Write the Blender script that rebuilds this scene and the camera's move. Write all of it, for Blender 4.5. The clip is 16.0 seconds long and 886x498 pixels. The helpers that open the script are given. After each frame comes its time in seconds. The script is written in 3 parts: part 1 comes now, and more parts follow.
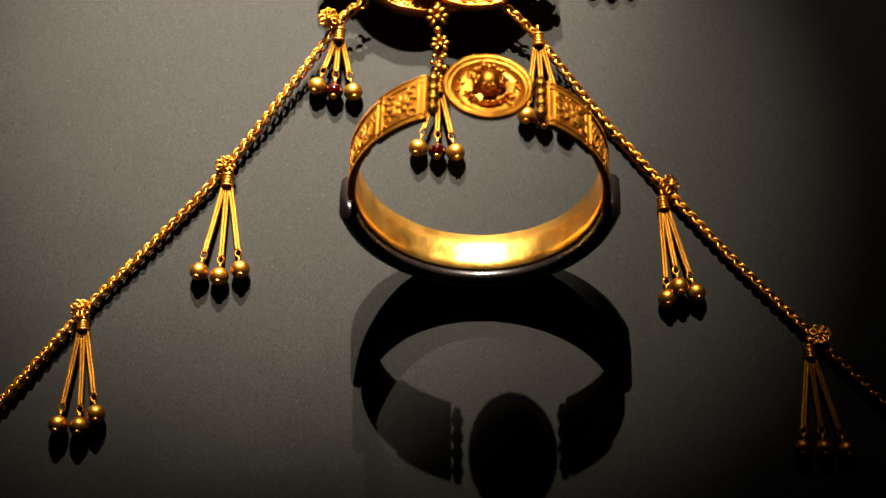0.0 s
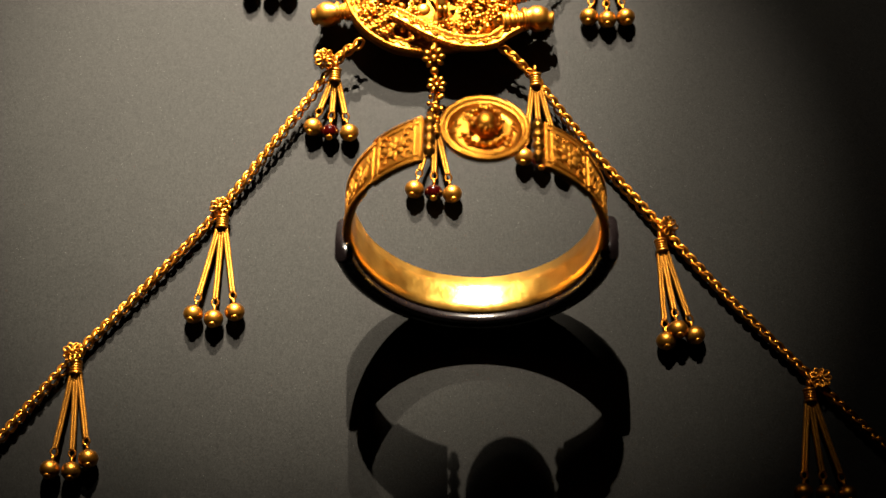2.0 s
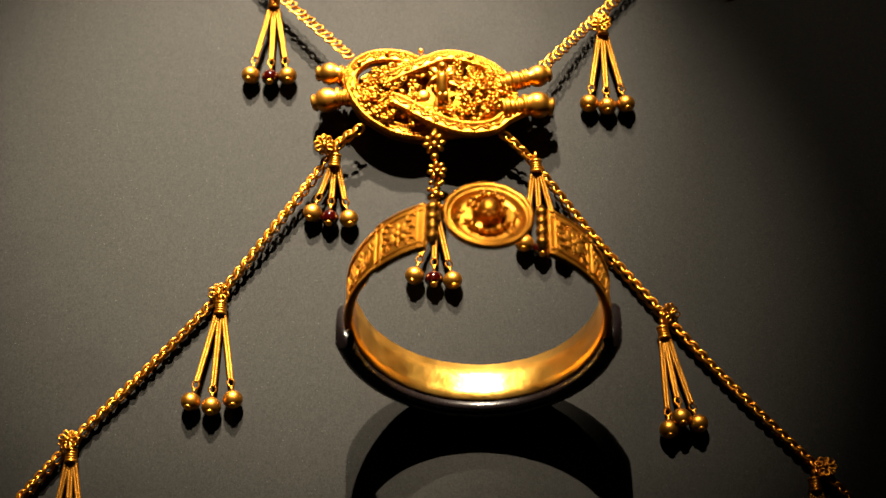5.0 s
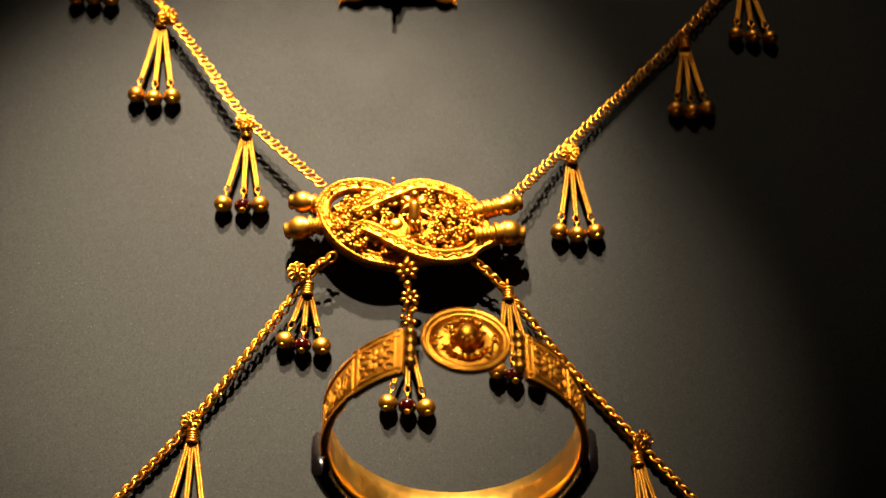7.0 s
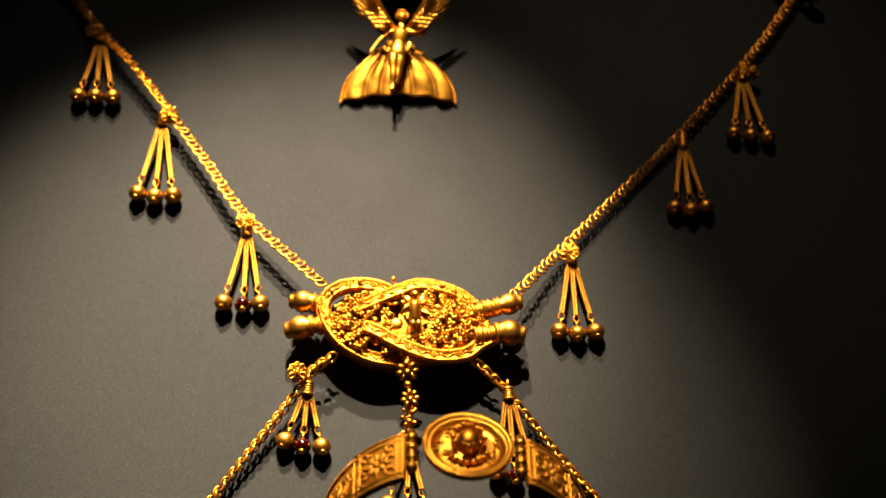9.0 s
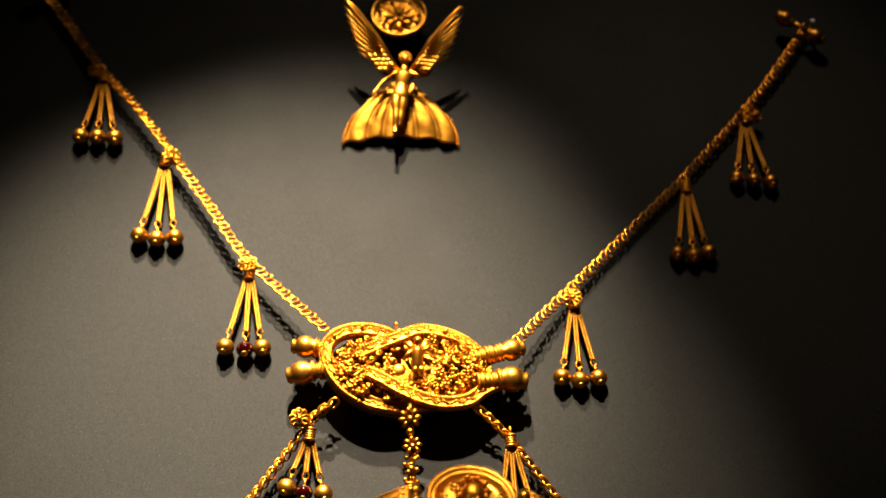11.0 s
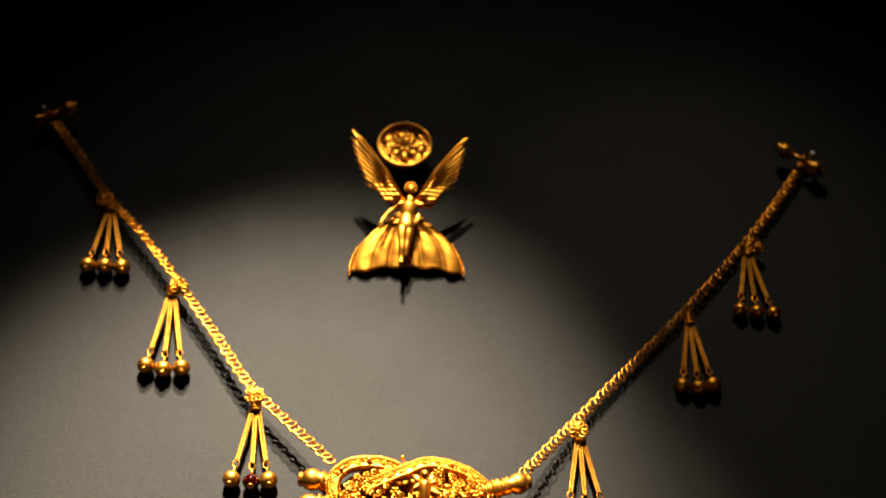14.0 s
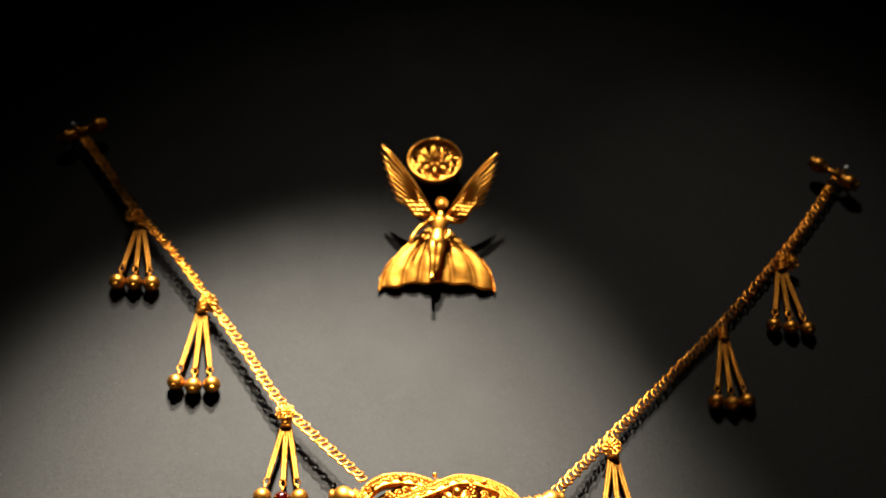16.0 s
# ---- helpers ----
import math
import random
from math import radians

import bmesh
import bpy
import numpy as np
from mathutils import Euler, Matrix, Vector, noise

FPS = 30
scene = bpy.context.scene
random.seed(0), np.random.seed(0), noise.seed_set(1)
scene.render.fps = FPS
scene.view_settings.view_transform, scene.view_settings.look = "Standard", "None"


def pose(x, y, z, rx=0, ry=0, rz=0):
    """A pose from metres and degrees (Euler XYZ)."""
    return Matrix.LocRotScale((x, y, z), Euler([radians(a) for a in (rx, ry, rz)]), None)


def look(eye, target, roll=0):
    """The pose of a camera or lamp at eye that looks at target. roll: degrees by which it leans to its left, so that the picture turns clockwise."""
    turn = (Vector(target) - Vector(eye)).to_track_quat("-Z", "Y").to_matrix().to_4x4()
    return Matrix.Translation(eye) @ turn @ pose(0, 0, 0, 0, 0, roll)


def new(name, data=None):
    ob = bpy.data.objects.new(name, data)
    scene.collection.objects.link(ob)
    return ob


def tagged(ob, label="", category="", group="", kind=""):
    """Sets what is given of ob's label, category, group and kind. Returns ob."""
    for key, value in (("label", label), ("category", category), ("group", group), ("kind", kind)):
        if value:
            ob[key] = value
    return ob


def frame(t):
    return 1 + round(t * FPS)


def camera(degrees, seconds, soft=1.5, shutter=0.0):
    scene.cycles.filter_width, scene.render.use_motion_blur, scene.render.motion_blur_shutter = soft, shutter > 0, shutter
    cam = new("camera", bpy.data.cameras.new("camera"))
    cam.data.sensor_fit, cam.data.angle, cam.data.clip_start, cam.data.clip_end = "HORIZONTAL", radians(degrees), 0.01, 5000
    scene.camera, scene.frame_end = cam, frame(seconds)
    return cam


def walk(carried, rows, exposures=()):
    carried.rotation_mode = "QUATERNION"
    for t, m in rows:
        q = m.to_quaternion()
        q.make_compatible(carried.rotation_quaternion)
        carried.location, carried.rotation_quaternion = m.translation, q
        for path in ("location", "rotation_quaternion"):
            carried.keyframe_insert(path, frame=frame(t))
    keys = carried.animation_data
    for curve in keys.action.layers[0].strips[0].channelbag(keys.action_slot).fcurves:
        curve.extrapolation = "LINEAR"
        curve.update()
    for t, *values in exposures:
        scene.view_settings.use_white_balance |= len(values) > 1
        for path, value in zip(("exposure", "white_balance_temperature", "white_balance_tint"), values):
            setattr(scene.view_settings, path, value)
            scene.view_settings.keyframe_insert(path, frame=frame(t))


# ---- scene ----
# The camera and its path: seconds, eye, yaw, pitch, roll (metres and degrees)
cam = camera(30.0, 16.0, soft=1.7)
cam.data.dof.use_dof, cam.data.dof.focus_distance, cam.data.dof.aperture_fstop = True, 0.548, 10.5
ROWS = [
    (0.0, 0.03079, -0.17221, 0.52729, 6.154, -72.338, -5.670),
    (0.5, 0.03302, -0.17138, 0.52531, 6.553, -72.054, -6.070),
    (1.0, 0.03284, -0.16970, 0.52427, 6.175, -71.653, -5.704),
    (1.5, 0.03234, -0.17024, 0.52378, 5.904, -71.371, -5.473),
    (2.0, 0.03112, -0.16867, 0.52317, 5.570, -71.108, -5.128),
    (2.5, 0.03093, -0.16833, 0.52254, 5.513, -70.787, -5.114),
    (3.0, 0.03024, -0.16782, 0.52205, 5.268, -70.461, -4.885),
    (3.5, 0.03070, -0.16573, 0.52273, 5.584, -70.027, -5.133),
    (4.0, 0.03082, -0.16420, 0.52190, 5.818, -69.486, -5.223),
    (6.5, 0.01569, -0.17064, 0.51852, -1.295, -64.965, 1.232),
    (7.0, 0.01565, -0.17053, 0.52025, -1.554, -63.507, 1.438),
    (7.5, 0.01527, -0.16909, 0.52178, -1.741, -62.774, 1.572),
    (8.0, 0.01496, -0.16682, 0.52347, -1.761, -62.138, 1.683),
    (8.5, 0.01354, -0.16574, 0.52358, -1.950, -61.428, 1.825),
    (9.0, 0.01325, -0.16325, 0.52494, -1.888, -60.908, 1.804),
    (11.5, 0.00651, -0.14864, 0.53090, -2.952, -60.234, 3.155),
    (12.0, 0.00337, -0.14470, 0.53300, -3.399, -59.411, 3.640),
    (12.5, 0.00276, -0.14254, 0.53542, -3.334, -58.535, 3.589),
    (13.0, 0.00557, -0.14298, 0.53624, -2.761, -57.571, 3.071),
    (13.5, 0.00434, -0.14088, 0.53964, -2.872, -57.375, 3.116),
    (14.0, 0.00008, -0.14168, 0.53983, -3.333, -57.288, 3.604),
    (14.5, -0.00275, -0.14085, 0.54045, -3.513, -57.336, 3.755),
    (15.0, -0.00092, -0.14213, 0.53792, -2.675, -56.969, 2.917),
    (15.5, -0.00416, -0.13999, 0.53451, -2.391, -56.769, 2.693),
    (16.0, -0.00290, -0.14047, 0.53561, -1.830, -56.669, 2.213),
]
walk(cam, [(t, pose(x, y, z, 90 + pitch, 0, yaw) @ pose(0, 0, 0, 0, 0, roll)) for t, x, y, z, yaw, pitch, roll in ROWS],
     exposures=[(0.0, 0.10, 6600, 10), (4.0, -0.06, 6900, 10), (7.0, -0.30, 7400, 10), (9.0, -0.36, 7400, 10), (12.5, -0.25, 7300, 10), (14.5, -0.05, 6700, 10), (16.0, 0.10, 6100, 10)])

# World and lamps: a dark gallery, two narrow spots above and behind the board, two added fills
world = bpy.data.worlds.new("dark_gallery")
scene.world = world
world.use_nodes = True
world.node_tree.nodes["Background"].inputs[0].default_value = (1.0, 0.85, 0.65, 1)
world.node_tree.nodes["Background"].inputs[1].default_value = 0.001


def spot(name, eye, target, power, degrees_, blend, size, colour, wide=1.0, roll=0.0):
    data = bpy.data.lights.new(name, "SPOT")
    data.energy, data.spot_size, data.spot_blend, data.shadow_soft_size, data.color = power, radians(degrees_), blend, size, colour
    ob = new(name, data)
    ob.matrix_world = look(eye, target, roll) @ Matrix.Diagonal((wide, 1, 1, 1))
    return ob


WARM = (1.0, 0.88, 0.71)
# two crossing wide beams, one steep and one low
spot("spot_or_fill", (-0.052, 0.924, 0.905), (-0.021, 0.071, 0.0), 608, 11.0, 1.0, 0.005, WARM, 1.50, -16.4)
spot("spot_or_fill", (-0.061, 0.964, 0.645), (-0.047, 0.085, 0.0), 761, 10.54, 1.0, 0.005, WARM, 1.60, 14.3)
# added fills that brighten dim gold: a faint wide spill, a weak side one
spot("spot_or_fill", (-0.05, 0.94, 0.87), (0.045, 0.14, 0.0), 20, 19.0, 1.0, 0.005, WARM, 1.5)
spot("spot_or_fill", (0.02, 0.95, 0.88), (0.135, 0.165, 0.0), 20, 12.0, 1.0, 0.005, WARM)


# ---- materials ----
def material(name, colour, rough, metal=0.0, var=0.15, scale=400.0, bump=0.0, bump_scale=1500.0, dark=None, rough_var=0.1, specks=0.0, ior=1.5, grain=0.0):
    mat = bpy.data.materials.new(name)
    mat.use_nodes = True
    nt = mat.node_tree
    n, link = nt.nodes, nt.links.new
    b = n["Principled BSDF"]
    b.inputs["Metallic"].default_value, b.inputs["IOR"].default_value = metal, ior
    co = n.new("ShaderNodeTexCoord")
    big = n.new("ShaderNodeTexNoise")
    big.inputs["Scale"].default_value, big.inputs["Detail"].default_value = scale, 6
    link(co.outputs["Object"], big.inputs["Vector"])
    info = n.new("ShaderNodeObjectInfo")
    ramp = n.new("ShaderNodeMix")
    ramp.data_type = "RGBA"
    d = dark or tuple(c * (1 - 2.2 * var) for c in colour)
    ramp.inputs[6].default_value, ramp.inputs[7].default_value = (*d, 1), (*[min(1, c * (1 + var)) for c in colour], 1)
    link(big.outputs["Fac"], ramp.inputs[0])
    tint = n.new("ShaderNodeHueSaturation")
    mr = n.new("ShaderNodeMapRange")
    mr.inputs["To Min"].default_value, mr.inputs["To Max"].default_value = 1 - var * 0.7, 1 + var * 0.5
    link(info.outputs["Random"], mr.inputs["Value"])
    link(mr.outputs["Result"], tint.inputs["Value"])
    link(ramp.outputs[2], tint.inputs["Color"])
    last = tint.outputs["Color"]
    fine = n.new("ShaderNodeTexNoise")
    fine.inputs["Scale"].default_value, fine.inputs["Detail"].default_value = bump_scale, 4
    link(co.outputs["Object"], fine.inputs["Vector"])
    if grain:
        gr = n.new("ShaderNodeMapRange")
        gr.inputs["From Min"].default_value, gr.inputs["From Max"].default_value = 0.3, 0.7
        gr.inputs["To Min"].default_value, gr.inputs["To Max"].default_value = 1 - grain, 1 + grain
        link(fine.outputs["Fac"], gr.inputs["Value"])
        gm = n.new("ShaderNodeVectorMath")
        gm.operation = "SCALE"
        link(last, gm.inputs[0])
        link(gr.outputs["Result"], gm.inputs["Scale"])
        last = gm.outputs[0]
    if specks:
        sp = n.new("ShaderNodeTexVoronoi")
        sp.inputs["Scale"].default_value = 1900.0
        link(co.outputs["Object"], sp.inputs["Vector"])
        cut = n.new("ShaderNodeMapRange")
        cut.inputs["From Min"].default_value, cut.inputs["From Max"].default_value = 0.0, 0.26
        cut.inputs["To Min"].default_value, cut.inputs["To Max"].default_value = 1.0, 0.0
        link(sp.outputs["Distance"], cut.inputs["Value"])
        pick = n.new("ShaderNodeMath")
        pick.operation = "GREATER_THAN"
        pick.inputs[1].default_value = 0.86
        link(sp.outputs["Color"], pick.inputs[0])
        mul = n.new("ShaderNodeMath")
        mul.operation = "MULTIPLY"
        link(cut.outputs["Result"], mul.inputs[0])
        link(pick.outputs[0], mul.inputs[1])
        mul2 = n.new("ShaderNodeMath")
        mul2.operation = "MULTIPLY"
        link(mul.outputs[0], mul2.inputs[0])
        link(fine.outputs["Fac"], mul2.inputs[1])
        mx = n.new("ShaderNodeMix")
        mx.data_type = "RGBA"
        mx.inputs[7].default_value = (specks, specks, specks * 0.92, 1)
        link(mul2.outputs[0], mx.inputs[0])
        link(last, mx.inputs[6])
        last = mx.outputs[2]
    link(last, b.inputs["Base Color"])
    rr = n.new("ShaderNodeMapRange")
    rr.inputs["To Min"].default_value, rr.inputs["To Max"].default_value = max(0.02, rough - rough_var), rough + rough_var
    link(big.outputs["Fac"], rr.inputs["Value"])
    link(rr.outputs["Result"], b.inputs["Roughness"])
    if bump:
        bp = n.new("ShaderNodeBump")
        bp.inputs["Strength"].default_value, bp.inputs["Distance"].default_value = bump, 0.0004
        link(fine.outputs["Fac"], bp.inputs["Height"])
        link(bp.outputs["Normal"], b.inputs["Normal"])
    return mat


GOLD = material("gold", (0.46, 0.170, 0.016), 0.31, 1.0, 0.16, 300, 0.14, 1800, dark=(0.24, 0.086, 0.008))
GOLD_SMOOTH = material("polished_gold", (0.56, 0.228, 0.025), 0.32, 1.0, 0.12, 180, 0.05, 600, dark=(0.34, 0.135, 0.015))
GOLD_DULL = material("dull_gold", (0.36, 0.152, 0.020), 0.38, 1.0, 0.15, 260, 0.10, 1500, dark=(0.20, 0.083, 0.011))
GOLD_DEEP = material("worked_gold", (0.34, 0.125, 0.012), 0.42, 1.0, 0.2, 500, 0.3, 1400, dark=(0.20, 0.072, 0.007))
GOLD_CAST = material("cast_gold", (0.64, 0.275, 0.034), 0.38, 1.0, 0.12, 220, 0.12, 500, dark=(0.34, 0.135, 0.015))
GOLD_SATIN = material("satin_gold", (0.43, 0.165, 0.017), 0.42, 1.0, 0.2, 420, 0.16, 1300, dark=(0.22, 0.08, 0.008))
GOLD_LINING = material("lining_gold", (0.95, 0.53, 0.115), 0.33, 1.0, 0.12, 130, 0.5, 320, dark=(0.58, 0.27, 0.040))
HORN = material("dark_horn", (0.0055, 0.0036, 0.0038), 0.27, 0.0, 0.3, 150, 0.1, 500, rough_var=0.05)
BOARD = material("grey_board", (0.0090, 0.0089, 0.0084), 0.6, 0.0, 0.10, 45, 0.15, 2500, specks=0.11, ior=1.12, grain=0.45)
DARK_WALL = material("dark_wall", (0.012, 0.012, 0.013), 0.8, 0.0, 0.2, 4, 0.1, 60)
PIN = material("dark_pin", (0.006, 0.006, 0.006), 0.8, 0.0, 0.1, 200)
CLEAR = material("clear_acrylic", (0.5, 0.5, 0.5), 0.2, 0.0, 0.05, 200)
GARNET = material("garnet", (0.007, 0.0002, 0.0002), 0.07, 0.0, 0.2, 400, ior=1.5, rough_var=0.02)
GOLD_PLAIT = material("plaited_gold", (0.31, 0.130, 0.018), 0.45, 1.0, 0.22, 900, 0.3, 2600, dark=(0.15, 0.061, 0.008))
GOLD_BAND = material("embossed_gold", (0.60, 0.255, 0.031), 0.56, 1.0, 0.2, 350, 0.2, 1100, dark=(0.30, 0.118, 0.013))


# ---- mesh helpers ----
ROOTS = {}


def thing(name, at, label, category, group=""):
    ob = new(name)
    ob.empty_display_size = 0.005
    ob.location = at
    ROOTS[ob.name] = Vector(at)
    return tagged(ob, label, category, group)


def part(name, bm, mat, parent, label="", smooth=True, kind=""):
    root = parent
    while root.parent:
        root = root.parent
    bm.transform(Matrix.Translation(-ROOTS[root.name]))
    bmesh.ops.recalc_face_normals(bm, faces=bm.faces)
    me = bpy.data.meshes.new(name)
    bm.to_mesh(me)
    bm.free()
    me.materials.append(mat)
    me.polygons.foreach_set("use_smooth", [smooth] * len(me.polygons))
    ob = new(name, me)
    ob.parent = parent
    return tagged(ob, label, kind=kind)


def solo(name, bm, mat, at, label, category, kind="", smooth=True, group=""):
    bm.transform(Matrix.Translation(-Vector(at)))
    bmesh.ops.recalc_face_normals(bm, faces=bm.faces)
    me = bpy.data.meshes.new(name)
    bm.to_mesh(me)
    bm.free()
    me.materials.append(mat)
    me.polygons.foreach_set("use_smooth", [smooth] * len(me.polygons))
    ob = new(name, me)
    ob.location = at
    return tagged(ob, label, category, group, kind)


def frames_along(pts, closed=False, up=(0, 0, 1)):
    """Places with a moving frame: tangent, side and normal."""
    out, n = [], len(pts)
    nrm = Vector(up)
    for i, p in enumerate(pts):
        a = pts[(i - 1) % n] if (closed or i > 0) else p
        c = pts[(i + 1) % n] if (closed or i < n - 1) else p
        tan = (c - a).normalized()
        nrm = (nrm - tan * nrm.dot(tan))
        if nrm.length < 1e-6:
            nrm = tan.orthogonal()
        nrm = nrm.normalized()
        out.append((p, tan, tan.cross(nrm), nrm))
    return out


def tube(bm, pts, r, seg=8, closed=False, flat=1.0, up=(0, 0, 1)):
    """A swept tube; r a number or one a point; flat squeezes it along the normal."""
    pts = [Vector(p) for p in pts]
    rad = r if isinstance(r, (list, tuple)) else [r] * len(pts)
    rings = []
    for (p, t, s, n), q in zip(frames_along(pts, closed, up), rad):
        rings.append([bm.verts.new(p + s * (q * math.cos(2 * math.pi * k / seg)) + n * (q * flat * math.sin(2 * math.pi * k / seg))) for k in range(seg)])
    m = len(rings)
    for i in range(m if closed else m - 1):
        a, b = rings[i], rings[(i + 1) % m]
        for k in range(seg):
            bm.faces.new((a[k], a[(k + 1) % seg], b[(k + 1) % seg], b[k]))
    if not closed:
        bm.faces.new(rings[0][::-1])
        bm.faces.new(rings[-1])


def ribbon(bm, pts, profile, up=(0, 0, 1), scales=None):
    """A closed profile of (side, normal) pairs swept along pts."""
    pts = [Vector(p) for p in pts]
    rings = []
    for i, (p, t, s, n) in enumerate(frames_along(pts, False, up)):
        k = scales[i] if scales else 1.0
        rings.append([bm.verts.new(p + s * (a * k) + n * (b * k)) for a, b in profile])
    for a, b in zip(rings, rings[1:]):
        for k in range(len(profile)):
            bm.faces.new((a[k], a[(k + 1) % len(profile)], b[(k + 1) % len(profile)], b[k]))
    bm.faces.new(rings[0][::-1])
    bm.faces.new(rings[-1])


def lathe(bm, prof, m, seg=16, rx=1.0, ry=1.0):
    """A profile of (radius, height) turned about the z of m."""
    rings = []
    for r, z in prof:
        if r < 1e-7:
            rings.append([bm.verts.new(m @ Vector((0, 0, z)))])
        else:
            rings.append([bm.verts.new(m @ Vector((r * rx * math.cos(2 * math.pi * k / seg), r * ry * math.sin(2 * math.pi * k / seg), z))) for k in range(seg)])
    for a, b in zip(rings, rings[1:]):
        for k in range(seg):
            k2 = (k + 1) % seg
            if len(a) == 1 and len(b) > 1:
                bm.faces.new((a[0], b[k2], b[k]))
            elif len(b) == 1 and len(a) > 1:
                bm.faces.new((a[k], a[k2], b[0]))
            elif len(a) > 1:
                bm.faces.new((a[k], a[k2], b[k2], b[k]))


def ball(bm, p, r, seg=8, rows=5, stretch=1.0, m=None):
    mm = Matrix.Translation(p) @ (m or Matrix())
    lathe(bm, [(r * math.sin(math.pi * i / rows), -r * stretch * math.cos(math.pi * i / rows)) for i in range(rows + 1)], mm, seg)


def basis(x, y, z, at):
    m = Matrix((x, y, z)).transposed().to_4x4()
    m.translation = at
    return m


def spline(pts, count):
    """A smooth line through pts, evenly spaced."""
    p = [Vector(v) for v in pts]
    p = [2 * p[0] - p[1]] + p + [2 * p[-1] - p[-2]]
    fine = []
    for i in range(1, len(p) - 2):
        for k in range(24):
            t = k / 24
            fine.append(0.5 * (2 * p[i] + (p[i + 1] - p[i - 1]) * t + (2 * p[i - 1] - 5 * p[i] + 4 * p[i + 1] - p[i + 2]) * t * t + (3 * p[i] - p[i - 1] - 3 * p[i + 1] + p[i + 2]) * t ** 3))
    fine.append(p[-2])
    acc = [0.0]
    for a, b in zip(fine, fine[1:]):
        acc.append(acc[-1] + (b - a).length)
    out, j = [], 0
    for i in range(count):
        d = acc[-1] * i / (count - 1)
        while j < len(acc) - 2 and acc[j + 1] < d:
            j += 1
        f = (d - acc[j]) / max(1e-9, acc[j + 1] - acc[j])
        out.append(fine[j].lerp(fine[j + 1], min(1, f)))
    return out


def mm(*v):
    return Vector([c / 1000 for c in v])


# ---- the large structure ----
def slab(x0, x1, y0, y1, z0, z1):
    bm = bmesh.new()
    bmesh.ops.create_cube(bm, size=1)
    bm.transform(pose((x0 + x1) / 2, (y0 + y1) / 2, (z0 + z1) / 2) @ Matrix.Diagonal((x1 - x0, y1 - y0, z1 - z0, 1)))
    return bm


solo("display_board", slab(-0.55, 0.55, -0.50, 1.15, -0.03, 0.0), BOARD, (0, 0, -0.015), "dark grey speckled display board under gallery spotlights", "display board", "structure", False)
solo("wall_north", slab(-0.61, 0.61, 1.153, 1.21, -0.03, 1.0), DARK_WALL, (0, 1.18, 0), "plain black gallery wall", "wall", "structure", False)
solo("wall_south", slab(-0.61, 0.61, -0.56, -0.503, -0.03, 1.0), DARK_WALL, (0, -0.53, 0), "plain black gallery wall", "wall", "structure", False)
solo("wall_east", slab(0.553, 0.61, -0.5, 1.15, -0.03, 1.0), DARK_WALL, (0.58, 0, 0), "plain black gallery wall", "wall", "structure", False)
solo("wall_west", slab(-0.61, -0.553, -0.5, 1.15, -0.03, 1.0), DARK_WALL, (-0.58, 0, 0), "plain black gallery wall", "wall", "structure", False)
solo("ceiling", slab(-0.61, 0.61, -0.56, 1.21, 1.003, 1.06), DARK_WALL, (0, 0.1, 1.03), "plain black gallery ceiling", "ceiling", "structure", False)


# ---- bracelet ----
RC = Vector((0.0252, 0.0038, 0.0446))
RX, RU = Vector((1, 0, 0)), Vector((0, 0.340, 0.940)).normalized()
RN = RX.cross(RU).normalized() * -1
if RN.y < 0:
    RN = -RN
TURN0 = 4.0


def on_ring(deg, r, w=0.0):
    a = radians(deg + TURN0)
    return RC + (RX * math.sin(a) + RU * math.cos(a)) * r + RN * w


def ring_basis(deg, r, w=0.0):
    a = radians(deg + TURN0)
    out = RX * math.sin(a) + RU * math.cos(a)
    along = RX * math.cos(a) - RU * math.sin(a)
    return basis(along, RN, out, on_ring(deg, r, w)) if along.cross(RN).dot(out) > 0 else basis(-along, RN, out, on_ring(deg, r, w))


def arc_band(bm, d0, d1, prof, steps, wave=0.0):
    """A profile of (radius, width) swept round the ring from d0 to d1 degrees."""
    rings = []
    for i in range(steps + 1):
        d = d0 + (d1 - d0) * i / steps
        rings.append([bm.verts.new(on_ring(d, r + wave * noise.noise(Vector((d * 0.13, w * 300, 0))), w)) for r, w in prof])
    for a, b in zip(rings, rings[1:]):
        for k in range(len(prof)):
            bm.faces.new((a[k], a[(k + 1) % len(prof)], b[(k + 1) % len(prof)], b[k]))
    bm.faces.new(rings[0])
    bm.faces.new(rings[-1][::-1])


def flower(bm, m, r, petals, height, centre=0.3):
    """A small rosette in the xy plane of m."""
    for k in range(petals):
        a = 2 * math.pi * k / petals
        mk = m @ pose(0, 0, 0, 0, 0, math.degrees(a)) @ pose(r * 0.62, 0, height * 0.3) @ Matrix.Diagonal((r * 0.42, r * 2.2 / petals, height * 0.5, 1))
        ball(bm, (0, 0, 0), 1.0, 7, 4, 1.0, mk)
    ball(bm, (0, 0, 0), 1.0, 8, 5, 1.0, m @ pose(0, 0, height * 0.5) @ Matrix.Diagonal((r * centre, r * centre, height * 0.7, 1)))


